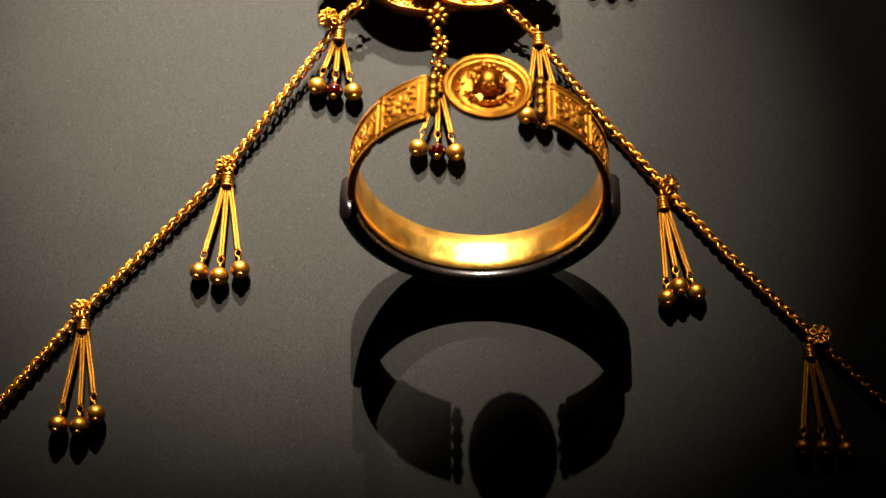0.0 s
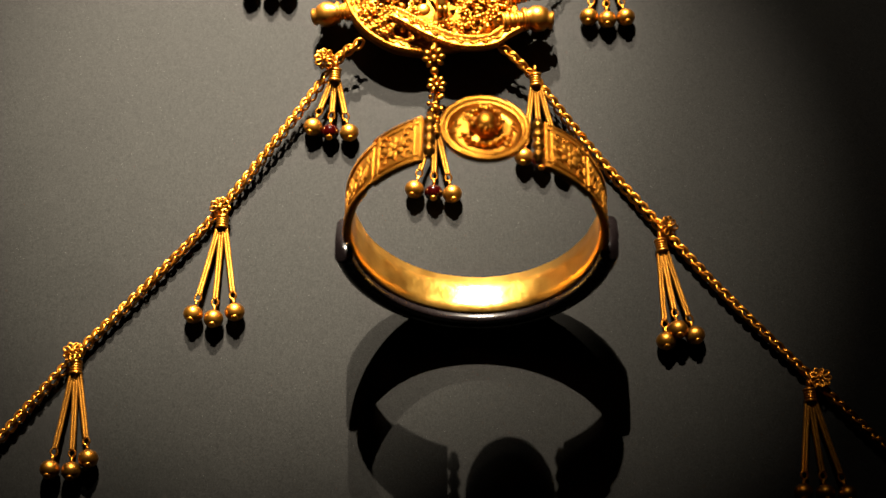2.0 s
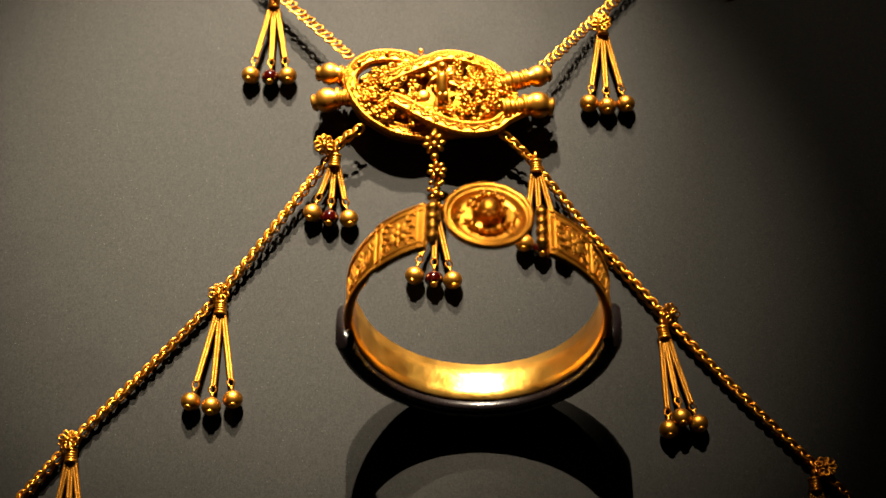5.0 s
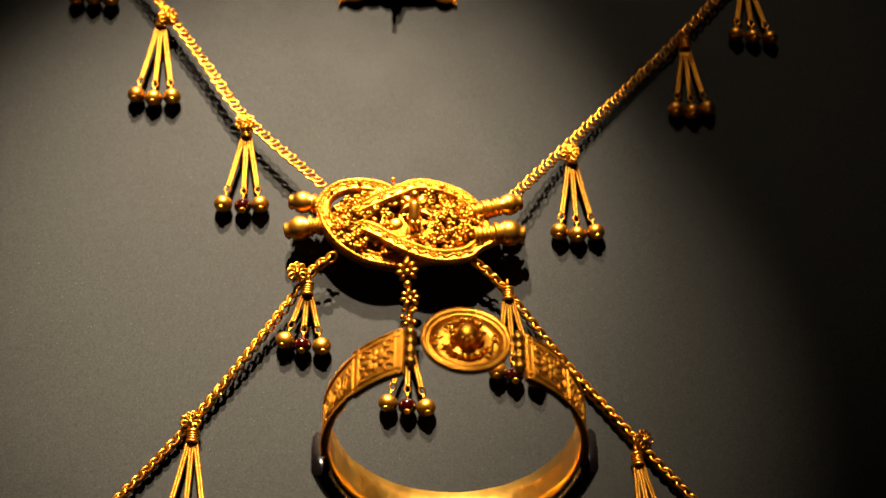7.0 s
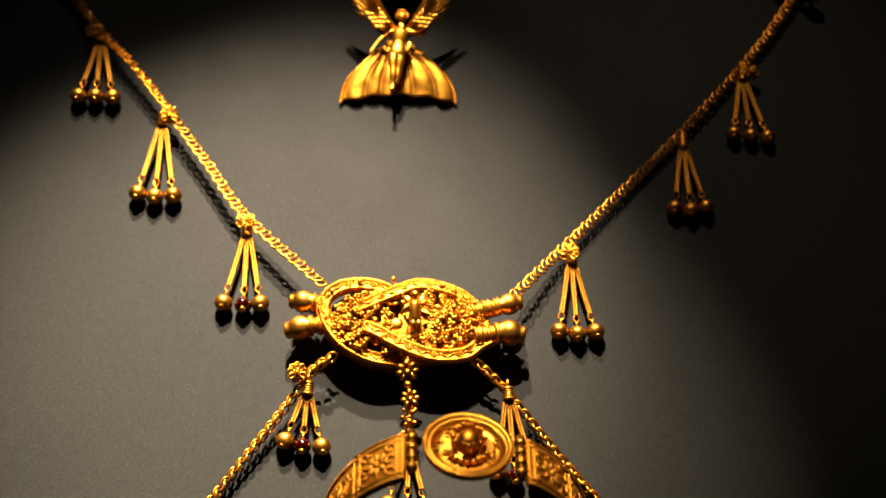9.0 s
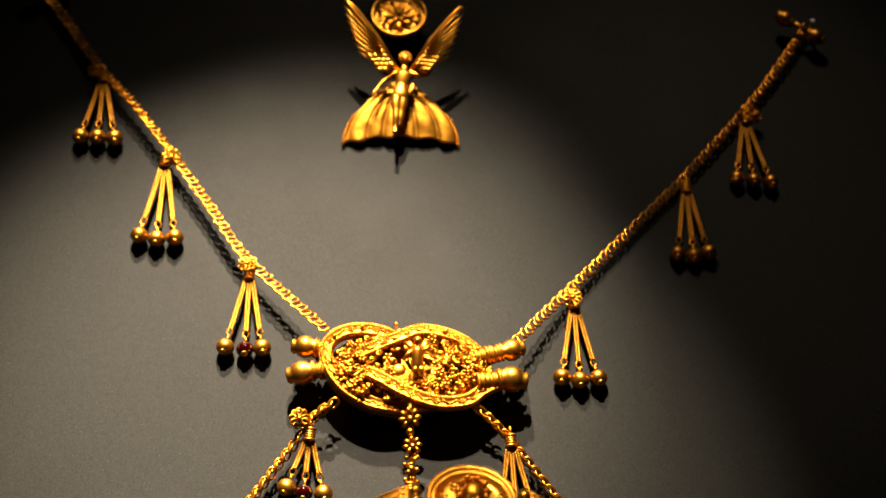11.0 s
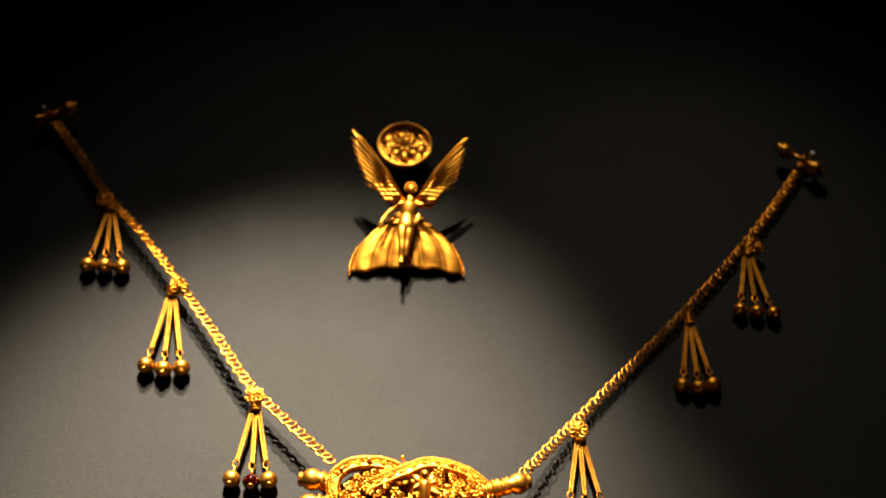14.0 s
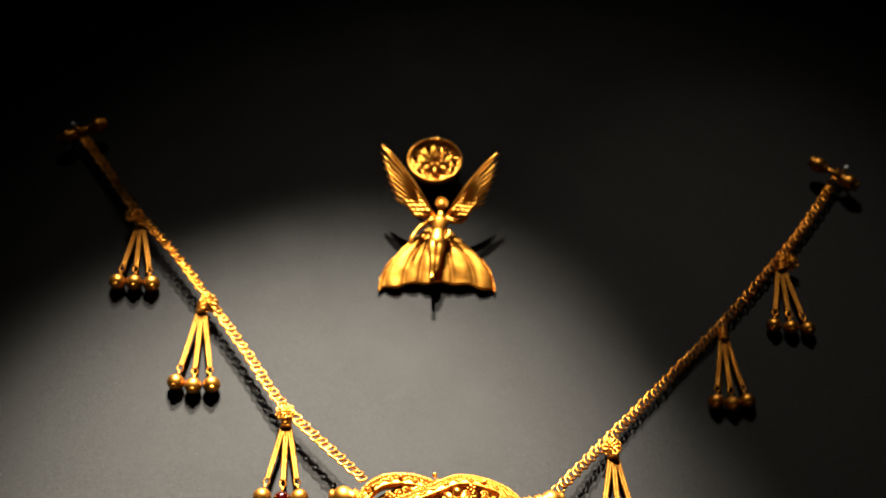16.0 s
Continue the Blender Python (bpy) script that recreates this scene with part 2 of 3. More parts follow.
def bracelet():
    rnd = random.Random(4)
    t = thing("bracelet", RC - RU * 0.0425, "upright gold bracelet with round medallion and dark horn sleeve", "bracelet")
    bm = bmesh.new()
    arc_band(bm, 62, 298, [(0.0379, -0.0068), (0.0379, -0.003), (0.0378, 0.002), (0.0379, 0.0070), (0.0387, 0.0072), (0.0387, -0.0070)], 90, 0.0003)
    part("inner_band", bm, GOLD_LINING, t, "hammered bright gold lining")
    bm = bmesh.new()
    arc_band(bm, 94, 256, [(0.0389, -0.0072), (0.0384, -0.0082), (0.0388, -0.0094), (0.0398, -0.0100), (0.0408, -0.0096), (0.0414, -0.0104), (0.0434, -0.0102), (0.0443, -0.0086), (0.0446, 0.0), (0.0443, 0.0052), (0.0432, 0.0066), (0.0389, 0.0068)], 80, 0.0001)
    part("sleeve", bm, HORN, t, "dark brown horn sleeve with a grooved rim")
    for side in (-1, 1):
        bm = bmesh.new()
        arc_band(bm, side * 53, side * 97, [(0.0386, -0.0074), (0.0386, 0.0074), (0.0397, 0.0074), (0.0397, -0.0074)], 24)
        for i in range(30):
            d = side * (53.5 + 43 * i / 29)
            for w in (-0.0072, 0.0072):
                ball(bm, on_ring(d, 0.0400, w), 0.00062, 6, 4)
        for i in range(9):
            d = side * (57 + 4.6 * i)
            m = ring_basis(d, 0.0398, 0.0026 * (-1) ** i)
            flower(bm, m, 0.0026, 6, 0.0006)
            tube(bm, [on_ring(d + a * 4, 0.0400, 0.0040 * math.sin(a * 3.1 + i)) for a in (-1, -0.5, 0, 0.5, 1)], 0.0003, 6)
        part("side_band", bm, GOLD_BAND, t, "embossed gold band with beaded edges")
        # plaque with a raised frame and a flower in relief
        plate = bmesh.new()
        arc_band(plate, side * 26.5, side * 53, [(0.0386, -0.0086), (0.0386, 0.0086), (0.0402, 0.0086), (0.0402, -0.0086)], 8)
        plaque = part("plaque", plate, GOLD_BAND, t, "square gold plaque with floral relief", False)
        bm = bmesh.new()
        for w in (-0.0082, -0.0062, 0.0062, 0.0082):
            tube(bm, [on_ring(side * (26.7 + 26 * k / 10), 0.0403, w) for k in range(11)], 0.0004, 6)
        for d in (27.2, 30, 49, 52.4):
            tube(bm, [on_ring(side * d, 0.0402, -0.0083 + 0.0166 * k / 6) for k in range(7)], 0.0004, 6)
        part("frame", bm, GOLD_BAND, plaque)
        bm = bmesh.new()
        flower(bm, ring_basis(side * 39.5, 0.0402), 0.0042, 8, 0.0009, 0.28)
        for i in range(26):
            ball(bm, on_ring(side * rnd.uniform(32, 47), 0.0404, rnd.uniform(-0.0055, 0.0055)), rnd.uniform(0.0003, 0.0005), 6, 4)
        for i in range(6):
            c, w0 = side * (33 + 13 * (i % 2)), -0.0045 + 0.0045 * (i // 2)
            tube(bm, [on_ring(c + 2.2 * math.cos(k), 0.0405, w0 + 0.0014 * math.sin(k)) for k in range(6)], 0.00035, 5)
        part("relief", bm, GOLD_BAND, plaque, kind="stuff")
        # hinge of four ribbed knuckles
        hinge = bmesh.new()
        for i in range(4):
            w = -0.0057 + 0.0038 * i
            ball(hinge, on_ring(side * 23, 0.0404, w), 0.0019, 10, 6, 0.95)
        tube(hinge, [on_ring(side * 23, 0.0404, w) for w in (-0.0082, 0.0, 0.0082)], 0.0011, 8)
        part("hinge", hinge, GOLD_DULL, t, "row of round gold hinge knuckles")
    # medallion
    m = ring_basis(0, 0.0398) @ pose(0, 0, 0, -3)
    bm = bmesh.new()
    lathe(bm, [(0, -0.0006), (0.0120, -0.0006), (0.0129, 0.0003), (0.0130, 0.0016), (0.0125, 0.0023), (0.0119, 0.0021), (0.0116, 0.0014), (0.0111, 0.0013), (0.0108, 0.0017), (0.0104, 0.0013), (0.0100, 0.0002), (0.0080, -0.0001), (0.0050, 0.0006), (0, 0.0010)], m, 56)
    medal = part("medallion", bm, GOLD_CAST, t, "round dished gold medallion with a raised boss")
    bm = bmesh.new()
    for r, z, k, s in ((0.0129, 0.0019, 92, 0.00046), (0.0108, 0.0017, 76, 0.00030)):
        for i in range(k):
            a = 2 * math.pi * i / k
            ball(bm, m @ Vector((r * math.cos(a), r * math.sin(a), z)), s, 6, 4)
    part("beaded_rim", bm, GOLD, medal, kind="stuff")
    # a tall rounded boss with two hollows, ringed by curls
    bm = bmesh.new()
    lathe(bm, [(0.0046, -0.0002), (0.0038, 0.0012), (0.0032, 0.0026), (0.0031, 0.0038), (0.0026, 0.0050), (0.0014, 0.0057), (0, 0.0059)], m @ pose(0.0002, 0.0010, 0, 8), 22, 1.0, 1.12)
    for dx, dz in ((-0.0013, 0.0042), (0.0013, 0.0042)):
        ball(bm, (0, 0, 0), 1, 9, 6, 1.0, m @ pose(dx, -0.0026, dz) @ Matrix.Diagonal((0.0012, 0.0009, 0.0013, 1)))
    ball(bm, (0, 0, 0), 1, 9, 6, 1.0, m @ pose(0.0001, -0.0032, 0.0036) @ Matrix.Diagonal((0.0011, 0.0012, 0.0016, 1)))
    part("boss", bm, GOLD_SATIN, medal, "tall rounded gold boss")
    bm = bmesh.new()
    for i in range(13):
        a = radians(-28 + 19.6 * i)
        ball(bm, (0, 0, 0), 1, 8, 5, 1.0, m @ pose(0.0043 * math.cos(a), 0.0014 + 0.0046 * math.sin(a), 0.0030 + 0.0006 * (i % 2)) @ Matrix.Diagonal((0.0010, 0.0011, 0.0015, 1)))
    for i in range(9):
        a = radians(205 + 16 * i)
        ball(bm, (0, 0, 0), 1, 8, 5, 1.0, m @ pose(0.0062 * math.cos(a), 0.0004 + 0.0068 * math.sin(a), 0.0010) @ Matrix.Diagonal((0.0012, 0.0008, 0.0011, 1)))
    part("beading", bm, GOLD_SMOOTH, medal, kind="stuff")
    bm = bmesh.new()
    for i in range(18):
        a = 2 * math.pi * i / 18 + rnd.uniform(-0.1, 0.1)
        if -2.3 < math.atan2(math.sin(a), math.cos(a)) < -0.9:
            continue
        r = rnd.uniform(0.0070, 0.0092)
        tube(bm, [m @ Vector((r * math.cos(a) + 0.0010 * math.cos(k * 1.1 + i), r * math.sin(a) + 0.0010 * math.sin(k * 1.1 + i), 0.0004)) for k in range(5)], 0.00034, 5)
    part("filigree", bm, GOLD, medal, kind="stuff")


bracelet()


# ---- chains ----
def link_mesh():
    """An oval wire link, pinched a little at its waist."""
    bm = bmesh.new()
    pts = []
    for k in range(16):
        a = 2 * math.pi * k / 16
        pts.append(Vector((0.00190 * math.cos(a), 0.00150 * math.sin(a) * (1 - 0.10 * math.sin(a) ** 2), 0.00022 * math.cos(2 * a))))
    tube(bm, pts, 0.00044, 7, True)
    bmesh.ops.recalc_face_normals(bm, faces=bm.faces)
    me = bpy.data.meshes.new("link")
    bm.to_mesh(me)
    bm.free()
    me.materials.append(GOLD)
    me.polygons.foreach_set("use_smooth", [True] * len(me.polygons))
    return me


LINK = link_mesh()


def chain(pts, label, size=1.08, pitch=0.00198, seed=1, curb=False):
    """A cable chain through pts, its links turned by turns to either side; a curb chain's links all lean one way."""
    rnd = random.Random(seed)
    pts = [Vector(p) for p in pts]
    t = thing("chain", pts[0], label, "chain", "gold chains of the necklace")
    length = sum((b - a).length for a, b in zip(pts, pts[1:]))
    line = spline(pts, max(4, int(length / pitch)))
    for i, (p, tan, side, nrm) in enumerate(frames_along(line)):
        ob = new("link", LINK)
        ob.parent = t
        turn = 14 * math.sin(i * 0.09 + seed)
        if curb:
            lean, swing = 26 + turn, 36
        else:
            lean, swing = (46 if i % 2 else -46) + turn, 10
        p = p + side * ((0.00022 if i % 2 else -0.00022) * size)
        ob.matrix_basis = Matrix.Translation(-ROOTS[t.name]) @ basis(tan, nrm.cross(tan), nrm, p) @ pose(0, 0, 0, lean + rnd.uniform(-7, 7), rnd.uniform(-4, 8), swing + rnd.uniform(-5, 5)) @ Matrix.Scale(size, 4)
    return t


def terminal(parent, at, towards, r=0.0036, name="terminal"):
    """A ribbed bell-shaped end cap."""
    at, d = Vector(at), Vector(towards).normalized()
    side = d.orthogonal().normalized()
    bm = bmesh.new()
    m = basis(side, d.cross(side), d, at)
    lathe(bm, [(0, -r * 1.2), (r * 0.55, -r * 1.2), (r * 0.72, -r * 1.0), (r * 0.6, -r * 0.75), (r * 0.95, -r * 0.35), (r * 1.05, r * 0.2), (r * 0.9, r * 0.75), (r * 0.62, r * 1.0), (r * 0.75, r * 1.2), (r * 0.6, r * 1.4), (0, r * 1.4)], m, 18)
    return part(name, bm, GOLD_DULL, parent)


chain_sw = chain([mm(-16, 80.5, 10), mm(-22.5, 76, 8.5), mm(-31, 64.5, 5.5), mm(-61.2, 22.9, 2.6), mm(-84.5, -4.4, 2.4), mm(-105.8, -27.9, 2.4), mm(-131, -59, 2.4), mm(-152, -85, 2.4)], "gold cable chain running down the board from the knot", seed=1)
chain_se = chain([mm(33, 79.5, 10), mm(38.5, 75, 8.5), mm(46, 67.5, 6), mm(63.5, 44.7, 2.8), mm(87.7, 15.1, 2.5), mm(111.1, -11.6, 2.4), mm(134.7, -36.2, 2.4), mm(155.7, -57.8, 2.4), mm(176, -79, 2.4)], "gold cable chain running down the board from the knot", seed=2)
chain_nw = chain([mm(-20.2, 109.5, 9.5), mm(-48.3, 138.0, 7), mm(-63.4, 160.2, 6.5), mm(-79.4, 183.7, 6.5), mm(-93.9, 203.7, 6.5), mm(-110.5, 223.5, 6), mm(-124, 243.6, 6), mm(-137.5, 262.4, 6)], "gold cable chain raised above the board, with a capped end", size=1.0, pitch=0.00225, seed=3, curb=True)
chain_ne = chain([mm(47.7, 105.2, 9), mm(67.9, 128.4, 4), mm(90.5, 152.8, 3), mm(111.8, 175.7, 3), mm(139.5, 208.6, 3), mm(153.6, 227.6, 3.5), mm(166.6, 247.6, 4)], "gold cable chain raised above the board, with a capped end", size=1.0, pitch=0.00225, seed=4, curb=True)


def chain_end(parent, a, b, hook):
    """Two end caps on a cross bar, held by a clear peg."""
    a, b = Vector(a), Vector(b)
    terminal(parent, a, a - b, 0.0030)
    terminal(parent, b, b - a, 0.0030)
    bm = bmesh.new()
    tube(bm, [a, a.lerp(b, 0.5) + Vector((0, 0, 0.0006)), b], 0.0011, 8)
    part("cross_bar", bm, GOLD_DULL, parent)
    bm = bmesh.new()
    lathe(bm, [(0, 0), (0.0009, 0), (0.0007, hook[2] + 0.001), (0.0009, hook[2] + 0.002), (0, hook[2] + 0.0022)], Matrix.Translation((hook[0], hook[1], 0)), 10)
    part("peg", bm, CLEAR, parent, "small clear peg standing on the board")


chain_end(chain_nw, mm(-141.1, 258.4, 7), mm(-130, 263.2, 8), mm(-139.4, 263.6, 7))
chain_end(chain_ne, mm(157.8, 248.2, 8), mm(168.7, 240.9, 7), mm(168.2, 246.9, 7))


# ---- tassels ----
def cord(bm, a, b, r=0.00062, sag=0.0):
    """A flat plaited cord from a to b: two knitted rows side by side."""
    a, b = Vector(a), Vector(b)
    length = (b - a).length
    n = max(12, int(length / 0.00022))
    d = (b - a).normalized()
    s = d.cross(Vector((0, 0, 1))).normalized()
    for sign in (-1, 1):
        pts, rad = [], []
        for i in range(n + 1):
            f = i / n
            w = 2 * math.pi * f * length / 0.0009 + (math.pi if sign > 0 else 0)
            pts.append(a.lerp(b, f) + Vector((0, 0, -sag * math.sin(math.pi * f))) + s * sign * r * 0.62)
            rad.append(r * (0.84 + 0.06 * math.sin(w)))
        tube(bm, pts, rad, 6)


def petal_mesh():
    """A wire loop, pointed towards the flower's middle."""
    bm = bmesh.new()
    tube(bm, [Vector((0.00125 * math.cos(2 * math.pi * k / 10), 0.00085 * math.sin(2 * math.pi * k / 10), 0)) for k in range(10)], 0.00036, 6, True)
    bmesh.ops.recalc_face_normals(bm, faces=bm.faces)
    me = bpy.data.meshes.new("petal")
    bm.to_mesh(me)
    bm.free()
    me.materials.append(GOLD)
    me.polygons.foreach_set("use_smooth", [True] * len(me.polygons))
    return me


PETAL = petal_mesh()


def tassel(label, node, cap, beads, red=False, bead_r=0.0033, top=None, flat_node=False):
    """node: the rosette on the chain; cap: where the cords gather; beads: the places of the three beads (mm)."""
    node, cap = mm(*node), mm(*cap)
    t = thing("tassel", cap, label, "tassel", "bead tassels of the necklace")
    if not flat_node:
        bm = bmesh.new()
        tilt = random.Random(int(node.x * 1e5)).uniform(-18, 18)
        mr = Matrix.Translation(node) @ pose(0, -0.0030, 0.0012, 14 + tilt, tilt, tilt * 3)
        ball(bm, (0, 0, 0), 1.0, 8, 5, 1.0, mr @ pose(0, 0, 0.0008) @ Matrix.Diagonal((0.0010, 0.0010, 0.0011, 1)))
        tube(bm, [mr @ Vector((0.0024 * math.cos(k * math.pi / 8), 0.0024 * math.sin(k * math.pi / 8), -0.0004)) for k in range(16)], 0.0006, 6, True)
        rosette = part("rosette", bm, GOLD, t, "small gold filigree flower")
        for k in range(9):
            ob = new("petal", PETAL)
            ob.parent = rosette
            ob.matrix_basis = Matrix.Translation(-ROOTS[t.name]) @ mr @ pose(0, 0, 0, 0, 0, 40 * k) @ pose(0.0022, 0, 0.0003 + 0.0003 * (k % 3), 0, 9 * (k % 4 - 1))
    d = (mm(*beads[1]) - cap).normalized()
    # cap with a loop
    bm = bmesh.new()
    side = d.cross(Vector((0, 0, 1))).normalized()
    m = basis(side, d.cross(side), d, cap)
    r = 0.0017
    lathe(bm, [(0, -0.0022), (r * 0.8, -0.0022), (r * 0.95, -0.0020), (r * 0.95, 0.0019), (r * 0.8, 0.0021), (0, 0.0021)], m, 14)
    for z, w in ((-0.0019, 0.00050), (-0.0009, 0.00038), (-0.0001, 0.00038), (0.0007, 0.00038), (0.0017, 0.00052)):
        tube(bm, [m @ Vector((r * math.cos(k * math.pi / 7), r * math.sin(k * math.pi / 7), z)) for k in range(14)], w, 6, True)
    part("cap", bm, GOLD_SMOOTH, t)
    bm = bmesh.new()
    c = cap - d * 0.0034
    tube(bm, [c + d * (0.0016 * math.cos(k * math.pi / 5)) + Vector((0, 0, 0.0016 * math.sin(k * math.pi / 5))) for k in range(10)], 0.00042, 6, True, up=side)
    part("loop", bm, GOLD, t)
    for k, at in enumerate(beads):
        b = mm(*at)
        start = cap + d * 0.0017 + side * (0.0011 * (k - 1)) * (1 if side.x > 0 else -1)
        dd = (b - start).normalized()
        s2 = dd.cross(Vector((0, 0, 1))).normalized()
        end = b - dd * (bead_r + 0.0036)
        bm = bmesh.new()
        cord(bm, start, end, 0.00070, 0.0004)
        part("cord", bm, GOLD_PLAIT, t, "plaited gold cord")
        bm = bmesh.new()
        rc = end + dd * 0.0012
        tube(bm, [rc + dd * (0.0013 * math.cos(j * math.pi / 5)) + s2 * (0.0011 * math.sin(j * math.pi / 5)) for j in range(10)], 0.00034, 6, True)
        tube(bm, [rc + dd * 0.0012, b - dd * (bead_r * 0.7)], 0.0005, 6)
        part("ring", bm, GOLD, t)
        mb = basis(s2, dd.cross(s2), dd, b)
        tip = (dd + Vector((0, 0, 0.75))).normalized()
        bm = bmesh.new()
        rr = bead_r * (0.94 if red and k == 1 else 1.0)
        lathe(bm, [(0, -rr * 0.92)] + [(rr * math.sin(math.pi * j / 12), -rr * 0.92 * math.cos(math.pi * j / 12)) for j in range(1, 12)] + [(0, rr * 0.92)], mb, 20)
        bead = part("bead", bm, GARNET if red and k == 1 else GOLD_DULL, t, "dark red garnet bead" if red and k == 1 else "hollow gold bead")
        bm = bmesh.new()
        lathe(bm, [(0, rr * 0.80), (0.0011, rr * 0.80), (0.0012, rr * 0.98), (0.0011, rr * 1.04), (0.0006, rr * 1.10), (0, rr * 1.11)], basis(s2, tip.cross(s2), tip, b), 10)
        part("knob", bm, GOLD_SMOOTH, bead)


Z = 3.3
tassel("gold tassel of three round beads lying on the board", (-61, 25.5, 3.2), (-60.3, 17.5, 3.6), [(-68.2, -14.5, Z), (-61.4, -16.1, Z), (-54.5, -13.7, Z)])
tassel("gold tassel of three round beads lying on the board", (-106.5, -25, 3.2), (-105.5, -33, 3.6), [(-111.1, -66.5, Z), (-104.2, -67, Z), (-99.0, -63, 3.6)])
tassel("gold tassel with bunched round beads lying on the board", (88.3, 19, 3.2), (86.2, 9.5, 3.6), [(86.8, -23, Z), (90.6, -19.6, 5.2), (96.2, -21, Z)])
tassel("gold tassel of three flattened beads lying on the board", (135.6, -32.5, 3.2), (132.1, -41, 3.6), [(128.4, -72.1, 3.1), (135.2, -72.3, 3.1), (142.1, -72.6, 3.1)], bead_r=0.0031)
tassel("gold tassel with a garnet bead under the knot", (-27.4, 77.6, 9), (-23.8, 70, 7), [(-31.1, 52.3, Z), (-25.2, 50.4, Z), (-18.7, 50.2, Z)], red=True)
tassel("gold tassel with a garnet bead hanging below the knot", (10.6, 55, 8), (10.6, 50.5, 6.5), [(4.0, 29.6, Z), (10.5, 28.4, Z), (16.7, 28, Z)], red=True, flat_node=True)
tassel("gold tassel with a garnet bead under the knot", (46, 78, 9), (44.8, 68, 7), [(40.8, 41.4, Z), (46.6, 39.4, Z), (53.8, 38.3, Z)], red=True, flat_node=True)
tassel("gold tassel with a garnet bead on the raised chain", (-48.3, 138.5, 6.5), (-47.8, 132.5, 6), [(-55, 104.8, Z), (-48, 103.9, Z), (-42, 104.6, Z)], red=True)
tassel("gold tassel of three round beads on the raised chain", (-79.2, 184, 6.5), (-81.8, 179.8, 6), [(-89.1, 149.9, Z), (-82.7, 148.5, Z), (-76.1, 149.1, Z)])
tassel("gold tassel of three round beads on the raised chain", (-110.9, 223.5, 6), (-108.5, 218.6, 5.5), [(-114.9, 192.8, Z), (-108.5, 192.6, Z), (-102.1, 192.2, Z)])
tassel("gold tassel of three round beads on the raised chain", (68.2, 126, 6.5), (68.7, 121.5, 6), [(63.6, 93.9, Z), (69.9, 92.8, Z), (76.3, 93.7, Z)])
tassel("gold tassel of three round beads on the raised chain", (112.4, 174.6, 4), (112.9, 171.5, 4.5), [(108.1, 144.3, 3.1), (114, 143.4, 3.1), (119.5, 144.8, 3.1)], bead_r=0.0031, flat_node=True)
tassel("gold tassel of three round beads on the raised chain", (140.8, 206.5, 5), (137.8, 202.2, 5), [(132.8, 177.1, 3.1), (139.1, 176.2, 3.1), (145.4, 175.6, 3.1)], bead_r=0.0030)


# ---- the knot ----
KC = mm(10.5, 93.5, 9.8)


def kp(x, y, z):
    """A place in the knot, mm from its middle."""
    return KC + mm(x, y, z)


def knot():
    rnd = random.Random(9)
    t = thing("knot_clasp", (KC.x, KC.y, 0.0), "large gold knot clasp covered with granules and filigree", "clasp")
    # a strap with a stepped, roped rim on either side and a hollow between
    prof = [(-0.0016, -0.0056), (-0.0021, -0.0030), (-0.0019, -0.0016), (-0.0024, -0.0010), (-0.0022, 0.0004), (-0.0015, 0.0009), (-0.0009, 0.0003), (0, 0.0005),
            (0.0009, 0.0003), (0.0015, 0.0009), (0.0022, 0.0004), (0.0024, -0.0010), (0.0019, -0.0016), (0.0021, -0.0030), (0.0016, -0.0056)]
    straps = ([(-2.3, -14.3, -0.5), (-8, -14.2, 0.8), (-15, -12.6, 1.5), (-23, -7.4, 2.2), (-28.2, 0, 2.7), (-29.2, 7, 3.0), (-24.8, 12.4, 3.0), (-17.3, 14, 3.0), (-9.2, 12.6, 3.0), (-1.2, 8.1, 1.8), (9, 4, 1.6), (20, 3, 2.6), (31.4, 5.9, 2.0)],
              [(-22.5, 2.4, 0.0), (-19.5, 3.4, 2.6), (-15.0, 5.2, 4.6), (-4.7, 9.6, 5.5), (4, 13.2, 4.4), (15, 11.3, 3.2), (22.6, 6.4, 2.2), (26, -0.5, 1.7), (25.6, -7, 1.4)],
              [(-20.5, -1.2, 0.0), (-17, -2.4, 2.8), (-12.4, -4.3, 4.8), (-0.9, -11.0, 5.0), (9.6, -14.2, 4.2), (19.6, -13, 3.2), (25, -8.7, 2.4), (32.7, -4, 1.2)])
    for i, lp in enumerate(straps):
        pts = [kp(*p) for p in lp]
        bm = bmesh.new()
        ribbon(bm, spline(pts, 90), prof)
        strand = part("strand", bm, GOLD_SATIN, t, "curved gold strap with roped rims")
        length = sum((q - p).length for p, q in zip(pts, pts[1:]))
        edge, grains = bmesh.new(), bmesh.new()
        for j, (p, tan, s, n) in enumerate(frames_along(spline(pts, int(length / 0.00092)))):
            for e in (-0.0023, 0.0023):
                ball(edge, p + s * e - n * 0.0005, 0.00048, 6, 4)
            for e in (-0.0016, 0.0016):
                m = basis(tan, n.cross(tan), n, p + s * e + n * 0.0008)
                ball(edge, (0, 0, 0), 1.0, 6, 4, 1.0, m @ pose(0, 0, 0, 0, 0, 35 if e < 0 else -35) @ Matrix.Diagonal((0.00034, 0.00062, 0.00038, 1)))
        part("roped_rim", edge, GOLD, strand, kind="stuff")
        for j, (p, tan, s, n) in enumerate(frames_along(spline(pts, int(length / 0.0021)))):
            m = basis(tan, n.cross(tan), n, p + n * 0.0005)
            if j % 4 == 3:
                flower(grains, m, 0.0011, 5, 0.0007, 0.36)
            else:
                tube(grains, [m @ Vector((0.0009 * k - 0.0009, 0.0006 * math.sin(1.6 * k + 1.57 * (j % 2) * 2), 0.0001)) for k in range(4)], 0.00030, 5)
